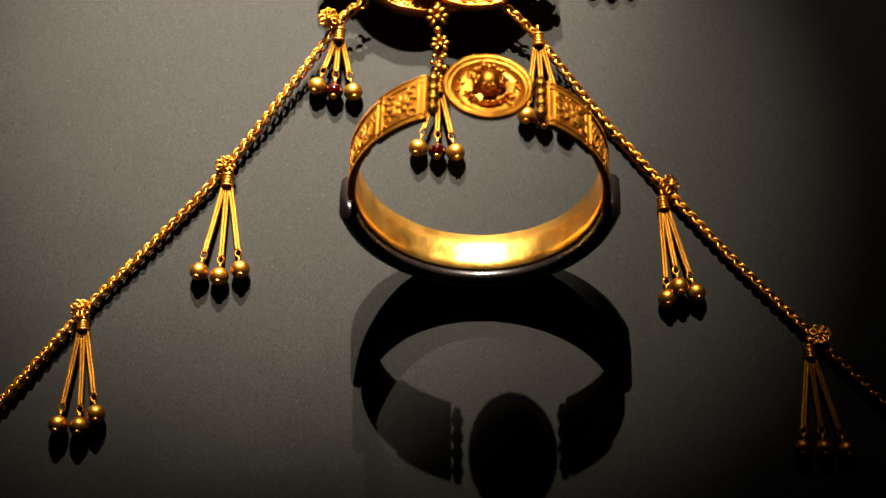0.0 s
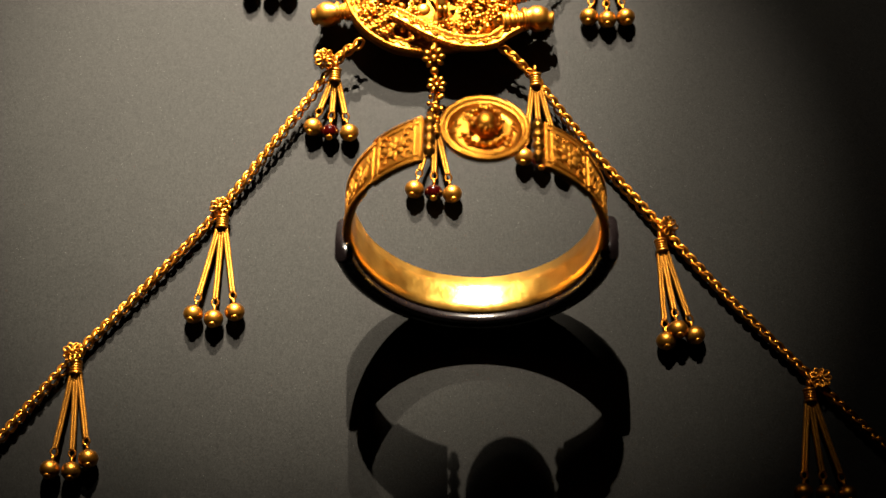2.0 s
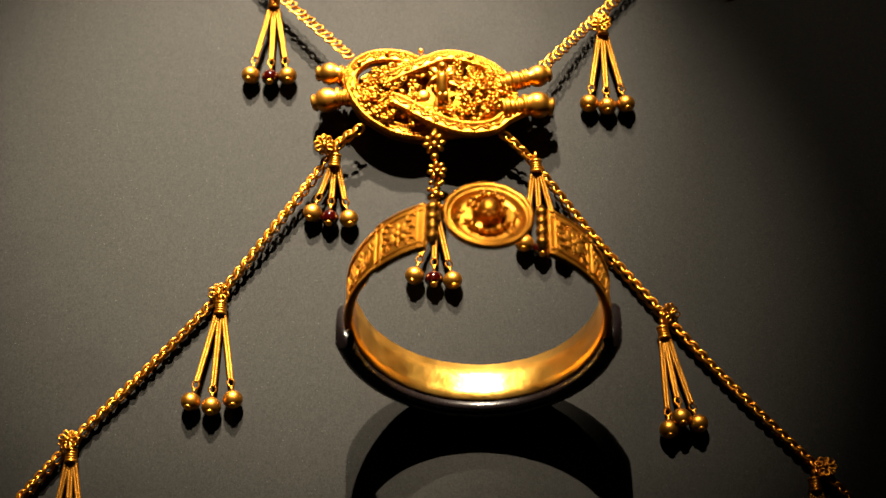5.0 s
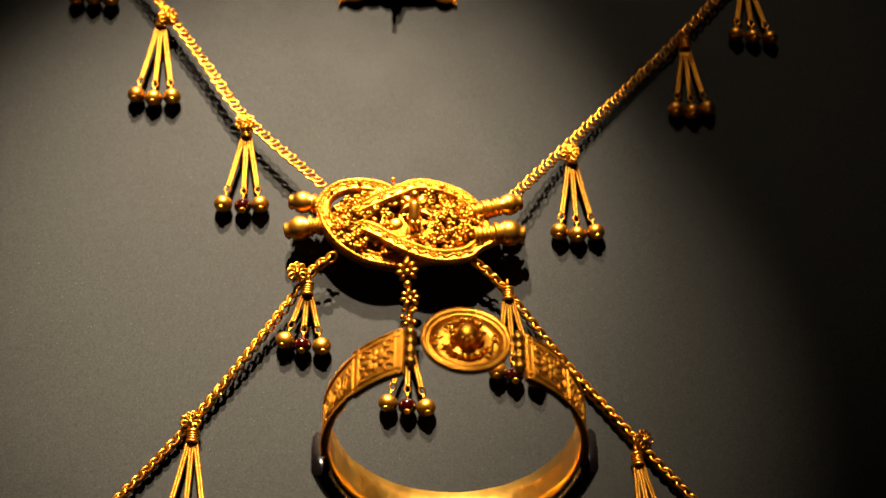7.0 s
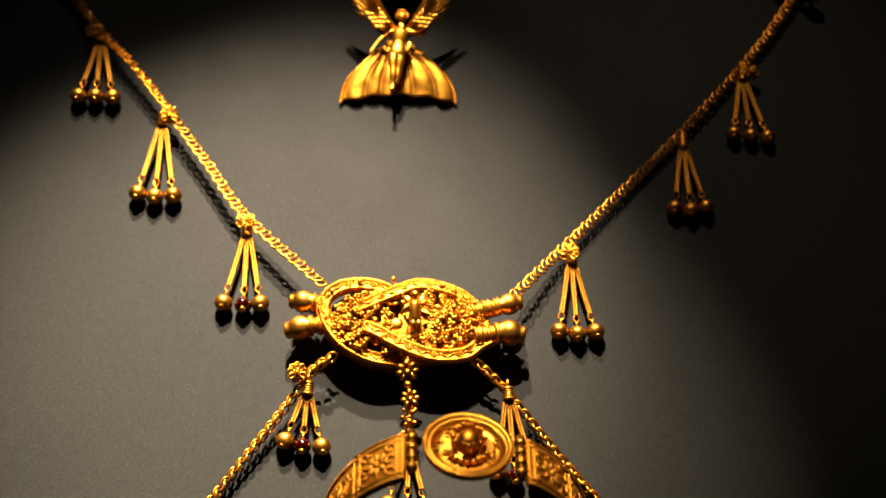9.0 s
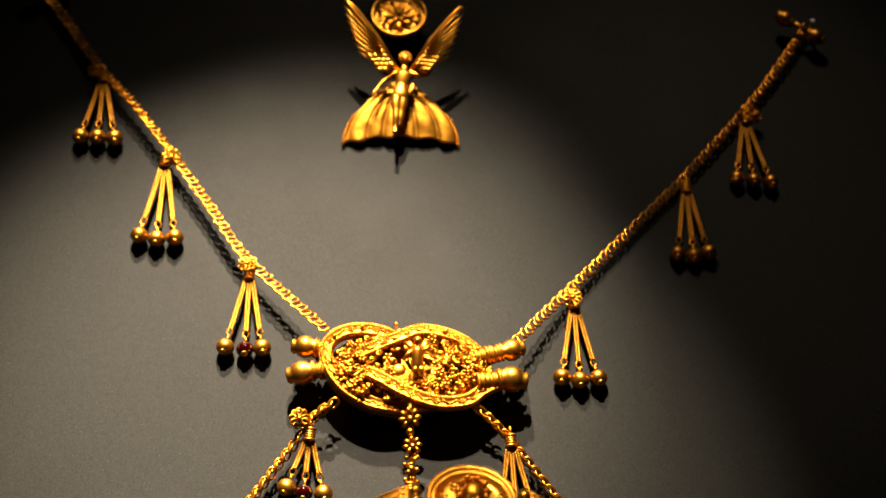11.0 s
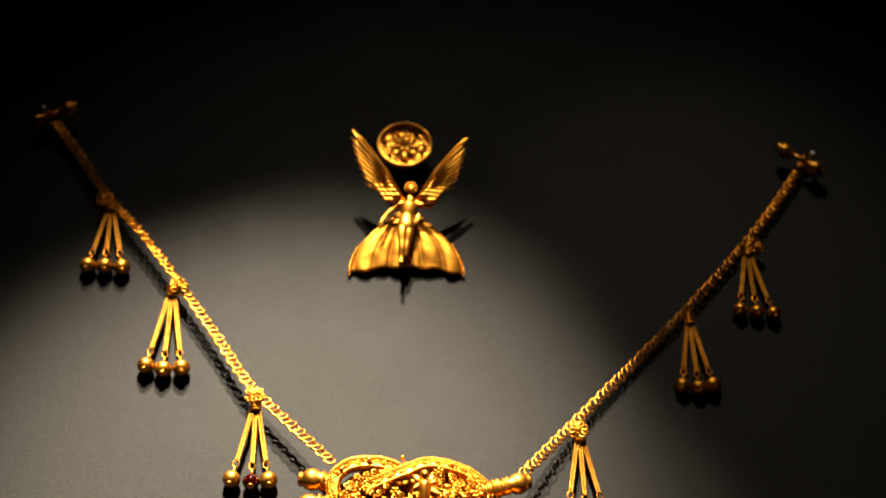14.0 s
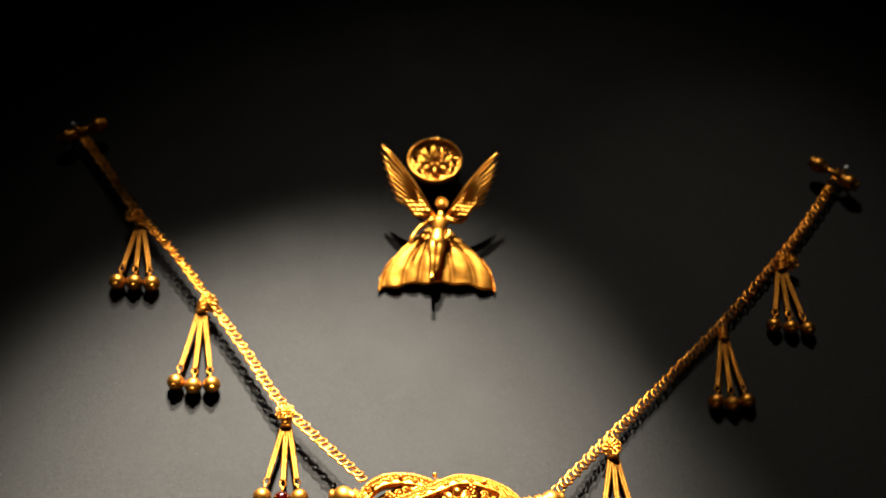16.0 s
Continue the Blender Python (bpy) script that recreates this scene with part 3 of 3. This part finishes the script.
        part("filigree", grains, GOLD, strand, kind="stuff")

    # the fields between the straps: leaves, berries and wire tendrils round dark hollows
    hollows = ((-20.4, 10.2, 3.4, 1.9), (6.9, 4.0, 3.2, 2.6), (-7.6, 3.6, 2.4, 1.5), (-25, -4.5, 1.5, 1.2), (-9, 0.5, 1.6, 1.0), (14, 7.5, 2.0, 1.0), (13, -9.8, 1.7, 0.9), (-8, -9, 1.7, 1.0))
    leaves, berries, tendrils = bmesh.new(), bmesh.new(), bmesh.new()
    spots = []
    for i in range(900):
        a, r = rnd.uniform(0, 2 * math.pi), math.sqrt(rnd.random())
        x, y = -1 + 26.5 * r * math.cos(a), 12.8 * r * math.sin(a)
        if any(((x - hx) / hw) ** 2 + ((y - hy) / hh) ** 2 < 1 for hx, hy, hw, hh in hollows):
            continue
        if abs(x - 1) < 7 and abs(y + 1.5) < 5.5:
            continue
        if all((x - u) ** 2 + (y - v) ** 2 > 2.4 for u, v in spots):
            spots.append((x, y))
    for i, (x, y) in enumerate(spots):
        z = 1.6 + 2.6 * (1 - (x / 30) ** 2 - (y / 15) ** 2) + rnd.uniform(-0.7, 1.1)
        low = x < -3 and y < -3 or x > 9 and y < 0
        if low and i % 4:
            for k in range(3):
                ball(berries, kp(x + rnd.uniform(-0.9, 0.9), y + rnd.uniform(-0.8, 0.8), z + rnd.uniform(0, 0.9)), rnd.uniform(0.0006, 0.00105), 8, 5)
        elif i % 3 == 0:
            flower(berries, Matrix.Translation(kp(x, y, z)) @ pose(0, 0, 0, rnd.uniform(-30, 30), rnd.uniform(-30, 30), rnd.uniform(0, 60)), rnd.uniform(0.0014, 0.0022), 6, 0.0016, 0.36)
        elif i % 3 == 1:
            turn = rnd.uniform(0, 180)
            m = Matrix.Translation(kp(x, y, z)) @ pose(0, 0, 0, rnd.uniform(-35, 35), rnd.uniform(-35, 10), turn)
            ribbon(leaves, [m @ Vector((0.0030 * (k / 6 - 0.5), 0, 0.0008 * math.sin(math.pi * k / 6))) for k in range(7)], [(-0.0010, 0.0), (0, -0.0004), (0.0010, 0.0), (0, 0.0003)], scales=[0.15, 0.7, 1.0, 1.05, 0.8, 0.45, 0.08])
        else:
            g = rnd.uniform(0, 6)
            tube(tendrils, [kp(x + (1.5 - 0.14 * k) * math.cos(k * 0.85 + g), y + (1.2 - 0.11 * k) * math.sin(k * 0.85 + g), z + 0.5 + 0.08 * k) for k in range(9)], 0.00036, 5)
    part("leaf_relief", leaves, GOLD_SATIN, t, "small gold leaves", kind="stuff")
    part("granulation", berries, GOLD, t, "clusters of gold granules and flowers", kind="stuff")
    part("tendril_work", tendrils, GOLD, t, "curled gold wire", kind="stuff")
    bm = bmesh.new()
    lathe(bm, [(0, -0.007), (0.024, -0.007), (0.0282, -0.004), (0.0278, -0.001), (0.020, 0.0004), (0, 0.0012)], Matrix.Translation(KC - mm(1.6, -0.4, 0)), 40, 1.0, 0.56)
    part("back_plate", bm, GOLD_DEEP, t, "domed gold backing")
    bm = bmesh.new()
    lathe(bm, [(0, -KC.z), (0.003, -KC.z), (0.003, -0.0068), (0, -0.0068)], Matrix.Translation(KC), 12)
    part("peg", bm, PIN, t, "short dark peg under the clasp")
    # the small ornament that sits in the middle, on a block beside a round boss
    bm = bmesh.new()
    m = Matrix.Translation(kp(2.5, -5.4, 3.4)) @ pose(0, 0, 0, 8, 0, -6)
    ribbon(bm, [m @ Vector((0, 0.0006 * k - 0.0016, 0)) for k in range(7)], [(-0.0034, -0.003), (-0.0031, 0.0012), (-0.0026, 0.0016), (0.0026, 0.0016), (0.0031, 0.0012), (0.0034, -0.003)], scales=[0.92, 0.98, 1, 1, 0.98, 0.95, 0.9])
    part("seat_block", bm, GOLD_SMOOTH, t, "plain gold block with rounded edges")
    bm = bmesh.new()
    ball(bm, (0, 0, 0), 1.0, 18, 10, 1.0, Matrix.Translation(kp(-4.1, -2.4, 4.6)) @ Matrix.Diagonal((0.0025, 0.0023, 0.0011, 1)))
    part("round_boss", bm, GOLD_SMOOTH, t, "smooth bright gold boss")
    bm = bmesh.new()
    tube(bm, [kp(2.4, -2.8, 5.2), kp(2.2, -0.8, 6.2), kp(2.2, 1.4, 7.0), kp(2.2, 3.6, 8.0), kp(2.2, 4.8, 8.6)], [0.0017, 0.0022, 0.0018, 0.0021, 0.0010], 12)
    for dx in (-0.9, 1.1):
        tube(bm, [kp(2.3 + dx * 0.7, -1.8, 6.4), kp(2.5 + dx, -3.4, 6.8), kp(2.6 + dx, -4.6, 5.2), kp(2.6 + dx, -5.2, 4.8)], [0.0010, 0.0011, 0.0008, 0.0007], 9)
    ball(bm, kp(2.3, 6.4, 9.4), 0.0016, 12, 8)
    tube(bm, [kp(0.6, 3.6, 7.8), kp(-1.4, 2.0, 7.4), kp(-2.6, 0.2, 6.8)], [0.0008, 0.0007, 0.0005], 8)
    tube(bm, [kp(3.8, 3.6, 7.8), kp(5.6, 4.6, 7.4), kp(6.8, 6.4, 7.0)], [0.0008, 0.0007, 0.0005], 8)
    for dx in (-1, 1):
        tube(bm, [kp(2.2 + 0.8 * dx, 3.8, 7.2), kp(2.2 + 3.0 * dx, 6.6, 7.0), kp(2.2 + 4.4 * dx, 7.4, 6.4)], [0.0010, 0.0012, 0.0003], 9, flat=0.4)
    part("centre_ornament", bm, GOLD_SMOOTH, t, "tiny plain gold figure shape")
    bm = bmesh.new()
    for x, y, z in ((-5.3, 15, 4.6), (-17, 14.4, 4.2), (12, 12.6, 4.4), (-26.5, 10.6, 4.2)):
        ball(bm, kp(x, y, z), 0.0009, 9, 6)
        tube(bm, [kp(x, y, z - 2), kp(x, y, z)], 0.0004, 6)
    part("pin_heads", bm, GOLD_SMOOTH, t, "round gold pin heads on the rim", kind="stuff")
    # ribbed sleeves at the strap ends, then the end caps
    for a, b in (((22, 3.2, 2.2), (31.5, 6.2, 1.2)), ((22.5, -6.0, 2.4), (31.5, -4.2, 1.0)), ((-29.5, 7.2, 0.6), (-33.5, 7.6, 0.6)), ((-29.5, -0.8, 0.4), (-34, -1.0, 0.0))):
        p, q = kp(*a), kp(*b)
        n = 22
        bm = bmesh.new()
        tube(bm, [p.lerp(q, k / n) for k in range(n + 1)], [0.0030 + 0.00035 * math.sin(k * 1.45) + 0.0004 * math.sin(k * 0.4 + a[1]) + (0.0005 if k > n - 4 else 0) for k in range(n + 1)], 16)
        part("sleeve", bm, GOLD_SATIN, t, "ribbed gold sleeve")
    for at, d, r in (((-36.2, 8.0, 0.9), (-1, 0.10, -0.15), 0.0038), ((-37.0, -1.4, -0.4), (-0.95, -0.10, -0.25), 0.0042), ((34.6, 7.2, 0.6), (1, 0.3, -0.2), 0.0037), ((34.4, -3.6, 0.4), (1, -0.1, -0.1), 0.0044)):
        terminal(t, kp(*at), d, r, "terminal")
    # pendant rosettes that lead to the middle tassel
    bm = bmesh.new()
    for p, tilt, r in ((mm(10.2, 73.6, 13.5), 35, 0.0040), (mm(11.2, 64.6, 11.0), 28, 0.0034)):
        m = Matrix.Translation(p) @ pose(0, 0, 0, tilt, 0, 10)
        flower(bm, m, r, 8, 0.0022, 0.32)
    tube(bm, [mm(10.4, 79, 13.5), mm(10.2, 73.6, 12.8), mm(10.7, 68.5, 12), mm(11.2, 63.8, 10.2), mm(10.8, 57.5, 8.6), mm(10.6, 53.5, 7)], 0.0009, 8)
    for k in range(14):
        g = 2.4 * k
        ball(bm, mm(10.8 + 2.2 * math.cos(g), 60.5 - 0.55 * k + 1.2 * math.sin(g), 10.6 - 0.25 * k + 0.8 * math.sin(2 * g)), 0.0009, 7, 5)
    for p in (mm(10.4, 69.0, 12.4), mm(10.9, 57.0, 9.0)):
        ball(bm, p, 0.0015, 9, 6)
    part("pendant_rosette", bm, GOLD, t, "two small gold flowers on a wire")


knot()


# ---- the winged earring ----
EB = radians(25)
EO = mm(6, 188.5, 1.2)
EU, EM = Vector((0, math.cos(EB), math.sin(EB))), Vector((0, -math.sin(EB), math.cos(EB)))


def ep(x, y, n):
    """A place on the leaning earring, mm: across, up its slope, out of it; scaled to fit the camera's view."""
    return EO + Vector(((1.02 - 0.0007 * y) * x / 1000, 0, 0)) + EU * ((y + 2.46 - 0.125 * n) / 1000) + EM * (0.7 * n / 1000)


FB = radians(3)
FU, FM = Vector((0, math.cos(FB), math.sin(FB))), Vector((0, -math.sin(FB), math.cos(FB)))


def lp(x, y, n):
    """A place on the fan and the figurine, which lie flatter than the wings; lengthened to fit the camera's view."""
    return EO + Vector(((1.02 - 0.0007 * y) * x / 1000, 0, 0)) + FU * (1.14 * (y + 2.46 - 0.40 * n) / 1000) + FM * (0.7 * n / 1000)


def palmette():
    t = thing("palmette_earring", (EO.x, EO.y, 0.0), "fan-shaped ribbed gold earring leaning above the board", "earring")
    outer, inner, rows, cols = [], [], 22, 84
    bm = bmesh.new()
    for i in range(rows + 1):
        s = i / rows
        w = 3.7 + 17.8 * math.sin(math.pi / 2 * s)
        o, q = [], []
        for j in range(cols + 1):
            a = -1 + 2 * j / cols
            y = 25.0 - 23.2 * s + 1.6 * s * (1 - a * a)
            bend = a * (9.0 + 1.0 * s) + 0.5 * math.sin(a * 4 + 1) + 0.5 * a * (1 - s)
            rib = abs(math.sin(bend)) ** 0.4
            n = 3.0 - 3.0 * s + 1.4 * math.sin(math.pi * s) + 2.0 * (1 - s) * (1 - a * a) + (1.2 * s * (1 - a * a) - 1.0 * s * a * a) + (0.9 + 0.9 * s) * rib + 0.35 * noise.noise(Vector((a * 6, s * 5, 2)))
            edge = 0.5 * math.sin(a * 13 + 1) * s ** 8 - 1.6 * a * a * s ** 4
            o.append(bm.verts.new(lp(w * a, y + edge, n)))
            q.append(bm.verts.new(lp(w * a * 0.985, y + edge, n - 0.7)))
        outer.append(o)
        inner.append(q)
    for g in (outer, inner):
        for i in range(rows):
            for j in range(cols):
                bm.faces.new((g[i][j], g[i][j + 1], g[i + 1][j + 1], g[i + 1][j]))
    for i in range(rows):
        for j in (0, cols):
            bm.faces.new((outer[i][j], outer[i + 1][j], inner[i + 1][j], inner[i][j]))
    for j in range(cols):
        for i in (0, rows):
            bm.faces.new((outer[i][j], outer[i][j + 1], inner[i][j + 1], inner[i][j]))
    part("fan", bm, GOLD_CAST, t, "ribbed shell-like gold fan")
    for side in (-1, 1):
        bm = bmesh.new()
        for i in range(15):
            s = 0.55 + 0.45 * i / 14
            w = 3.7 + 17.8 * math.sin(math.pi / 2 * s)
            y = 25.0 - 23.2 * s
            ball(bm, lp(side * w, y - 1.6 * s ** 4, 3.4 - 3.6 * s + 1.4 * math.sin(math.pi * s)), 0.00062, 7, 5)
        part("beaded_edge", bm, GOLD, t, kind="stuff")
    bm = bmesh.new()
    lathe(bm, [(0, 0), (0.0012, 0), (0.0010, 0.0030), (0, 0.0034)], Matrix.Translation((EO.x, EO.y + 0.008, 0)), 8)
    part("pin", bm, PIN, t, "thin dark mounting pin")
    bm = bmesh.new()
    tube(bm, [(EO.x - 0.001, EO.y + 0.0585, 0.0), (EO.x - 0.001, EO.y + 0.058, 0.0082)], 0.0006, 8)
    part("pin", bm, PIN, t, "thin dark mounting pin")
    # the round cup above
    bm = bmesh.new()
    # lowered along the camera's line of sight and enlarged to look unchanged
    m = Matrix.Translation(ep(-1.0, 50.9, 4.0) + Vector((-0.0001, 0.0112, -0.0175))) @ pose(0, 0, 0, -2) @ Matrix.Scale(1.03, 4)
    lathe(bm, [(0, -0.0008), (0.0098, -0.0008), (0.0105, 0.0002), (0.0107, 0.0026), (0.0102, 0.0029), (0.0097, 0.0026), (0.0096, 0.0006), (0.0095, 0.0003), (0.0092, 0.0003), (0, 0.0003)], m, 44, 0.99, 1.0)
    cup = part("cup", bm, GOLD_CAST, t, "round gold cup with a raised rim")
    for ring, (r, z, turn) in enumerate(((0.0062, 0.0010, 0), (0.0040, 0.0020, 22))):
        for k in range(8):
            bm = bmesh.new()
            a = 45 * k + turn
            mk = m @ pose(0, -0.0004, z, 0, 0, a) @ pose(r * 0.60, 0, 0.0004, 0, -14) @ Matrix.Diagonal((r * 0.42, r * 0.24, 0.0008, 1))
            ball(bm, (0, 0, 0), 1.0, 10, 6, 1.0, mk)
            part("petal", bm, GOLD_CAST, cup)
    bm = bmesh.new()
    ball(bm, m @ Vector((0, -0.0004, 0.0032)), 0.0010, 10, 6)
    part("flower_centre", bm, GOLD, cup)
    bm = bmesh.new()
    for i in range(13):
        a = 2 * math.pi * i / 13
        x, y = 0.0077 * math.cos(a), 0.0070 * math.sin(a)
        if i % 2:
            tube(bm, [m @ Vector((x + (0.0016 - 0.00017 * k) * math.cos(k + a), y + (0.0016 - 0.00017 * k) * math.sin(k + a), 0.0014)) for k in range(9)], 0.00034, 6)
        else:
            ball(bm, m @ Vector((x, y, 0.0014)), 0.0011, 8, 5)
    part("filigree", bm, GOLD, cup, kind="stuff")
    bm = bmesh.new()
    tube(bm, [m @ Vector((0.0008 + 0.0004 * math.sin(k), 0.0096 + 0.0009 * k, 0.0012)) for k in range(4)], 0.0005, 7)
    part("loop", bm, GOLD, cup)


def figurine():
    """One plain mesh: a slender winged cast ornament."""
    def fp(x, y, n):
        # slid down the camera's line of sight, so the wings look unmoved
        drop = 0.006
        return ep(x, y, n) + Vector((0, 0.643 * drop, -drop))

    def limb(line, radii, flat=1.0, seg=12):
        pts = spline([lp(x, y, n + 3) for x, y, n in line], 4 * len(line))
        k = (len(radii) - 1) / (len(pts) - 1)
        rad = [radii[int(i * k)] + (radii[min(len(radii) - 1, int(i * k) + 1)] - radii[int(i * k)]) * (i * k - int(i * k)) for i in range(len(pts))]
        tube(bm, pts, rad, seg, flat=flat, up=FM)

    bm = bmesh.new()
    # trunk, two legs with feet, neck and head, two arms with open palms
    limb([(-0.6, 17.6, 9), (-0.3, 19.6, 9.4), (0.0, 21.6, 9.2), (0.3, 24.0, 9.0), (0.7, 26.6, 9.4), (1.0, 28.8, 9.2), (1.2, 30.2, 8.8), (1.3, 31.6, 8.8)], [0.0025, 0.0033, 0.0031, 0.0024, 0.0029, 0.0033, 0.0016, 0.0012], 0.72, 18)
    limb([(-1.6, 19.4, 9.2), (-1.8, 15.6, 9.6), (-1.7, 12.2, 9.4), (-1.9, 9.4, 8.6), (-2.0, 6.8, 8.2), (-2.2, 5.4, 8.8)], [0.0020, 0.0020, 0.0014, 0.0014, 0.0008, 0.0009])
    limb([(0.8, 19.4, 9.0), (0.6, 15.6, 9.0), (0.0, 12.2, 8.6), (-0.3, 9.6, 7.8), (-0.6, 7.8, 7.4)], [0.0020, 0.0019, 0.0013, 0.0013, 0.0008])
    ball(bm, lp(1.5, 34.2, 12.8), 0.0019, 14, 9, 1.22, basis(Vector((1, 0, 0)), FM * -1, FU, (0, 0, 0)).to_3x3().to_4x4())
    for k in range(9):
        g = radians(-20 + 27 * k)
        ball(bm, lp(1.5 + 2.0 * math.cos(g), 34.6 + 2.2 * math.sin(g), 12.4), 0.0007, 7, 5)
    limb([(-1.4, 28.8, 9.2), (-4.0, 27.2, 9.2), (-6.8, 25.2, 9.4), (-8.8, 22.8, 9.6), (-10.0, 20.8, 9.8)], [0.0013, 0.0011, 0.0009, 0.0006, 0.0007], 1.0, 10)
    limb([(3.2, 28.8, 9.2), (6.4, 27.8, 9.6), (9.4, 28.0, 10.0), (11.2, 29.6, 10.4), (12.2, 32.4, 10.6)], [0.0013, 0.0011, 0.0009, 0.0006, 0.0007], 1.0, 10)
    limb([(-10.0, 20.8, 9.8), (-10.6, 19.4, 9.8)], [0.0007, 0.0003], 1.0, 8)
    limb([(-9.8, 20.9, 9.8), (-9.2, 19.6, 9.8)], [0.0006, 0.0003], 1.0, 8)
    limb([(12.2, 32.2, 10.6), (12.2, 34.2, 10.6)], [0.0007, 0.0003], 1.0, 8)
    limb([(12.2, 32.0, 10.6), (13.1, 33.3, 10.6)], [0.0006, 0.0003], 1.0, 8)
    # the small cloth end behind the hip
    limb([(3.0, 20.6, 7.6), (4.2, 22.4, 7.8), (4.4, 24.4, 7.8)], [0.0010, 0.0012, 0.0006], 0.6, 9)
    for side, root, tip in ((-1, (-1.5, 29.0), (-22.0, 57.0)), (1, (4.0, 29.5), (23.2, 54.0))):
        r, e = Vector(root), Vector(tip)
        d = (e - r).normalized()
        out = Vector((d.y, -d.x)) * (1 if side > 0 else -1)
        span = (e - r).length
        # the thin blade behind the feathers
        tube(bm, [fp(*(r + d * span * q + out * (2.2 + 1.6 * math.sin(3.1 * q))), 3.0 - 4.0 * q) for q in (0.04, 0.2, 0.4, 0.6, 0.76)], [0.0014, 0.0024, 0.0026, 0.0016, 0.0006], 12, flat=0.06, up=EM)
        # long flight feathers fanned along the wing
        for k in range(8):
            f = k / 7
            a = r + d * span * (0.30 - 0.16 * f) + out * (0.4 + 2.6 * f)
            b = r + d * span * (1.0 - 0.56 * f ** 1.1) + out * (0.4 + 7.6 * f ** 0.75)
            c = a.lerp(b, 0.5) + out * 0.5 * f - out * 0.8 * (1 - f)
            n0 = 6.0 - 0.20 * k
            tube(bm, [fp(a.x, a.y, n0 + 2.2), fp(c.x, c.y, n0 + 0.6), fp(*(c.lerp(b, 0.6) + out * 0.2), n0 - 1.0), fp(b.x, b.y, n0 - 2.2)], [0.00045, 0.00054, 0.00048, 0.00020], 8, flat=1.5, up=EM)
        # rows of short coverts near the root
        for row in range(4):
            for k in range(5):
                f = (k + 0.5 * (row % 2)) / 5
                a = r + d * span * (0.06 + 0.30 * f) + out * (-0.6 + 1.5 * row)
                b = a + (d * 0.75 + out * 0.6) * 4.0
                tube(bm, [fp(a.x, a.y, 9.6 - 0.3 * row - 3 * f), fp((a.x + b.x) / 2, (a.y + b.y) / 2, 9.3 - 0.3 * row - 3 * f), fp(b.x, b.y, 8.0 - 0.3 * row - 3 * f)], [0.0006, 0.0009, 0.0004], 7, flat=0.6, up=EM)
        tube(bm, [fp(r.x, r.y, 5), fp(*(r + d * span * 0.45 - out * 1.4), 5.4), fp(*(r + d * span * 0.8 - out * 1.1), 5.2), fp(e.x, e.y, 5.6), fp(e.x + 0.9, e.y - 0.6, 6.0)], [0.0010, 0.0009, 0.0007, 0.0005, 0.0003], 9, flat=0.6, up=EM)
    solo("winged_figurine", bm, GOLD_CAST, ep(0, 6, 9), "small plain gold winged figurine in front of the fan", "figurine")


palmette()
figurine()
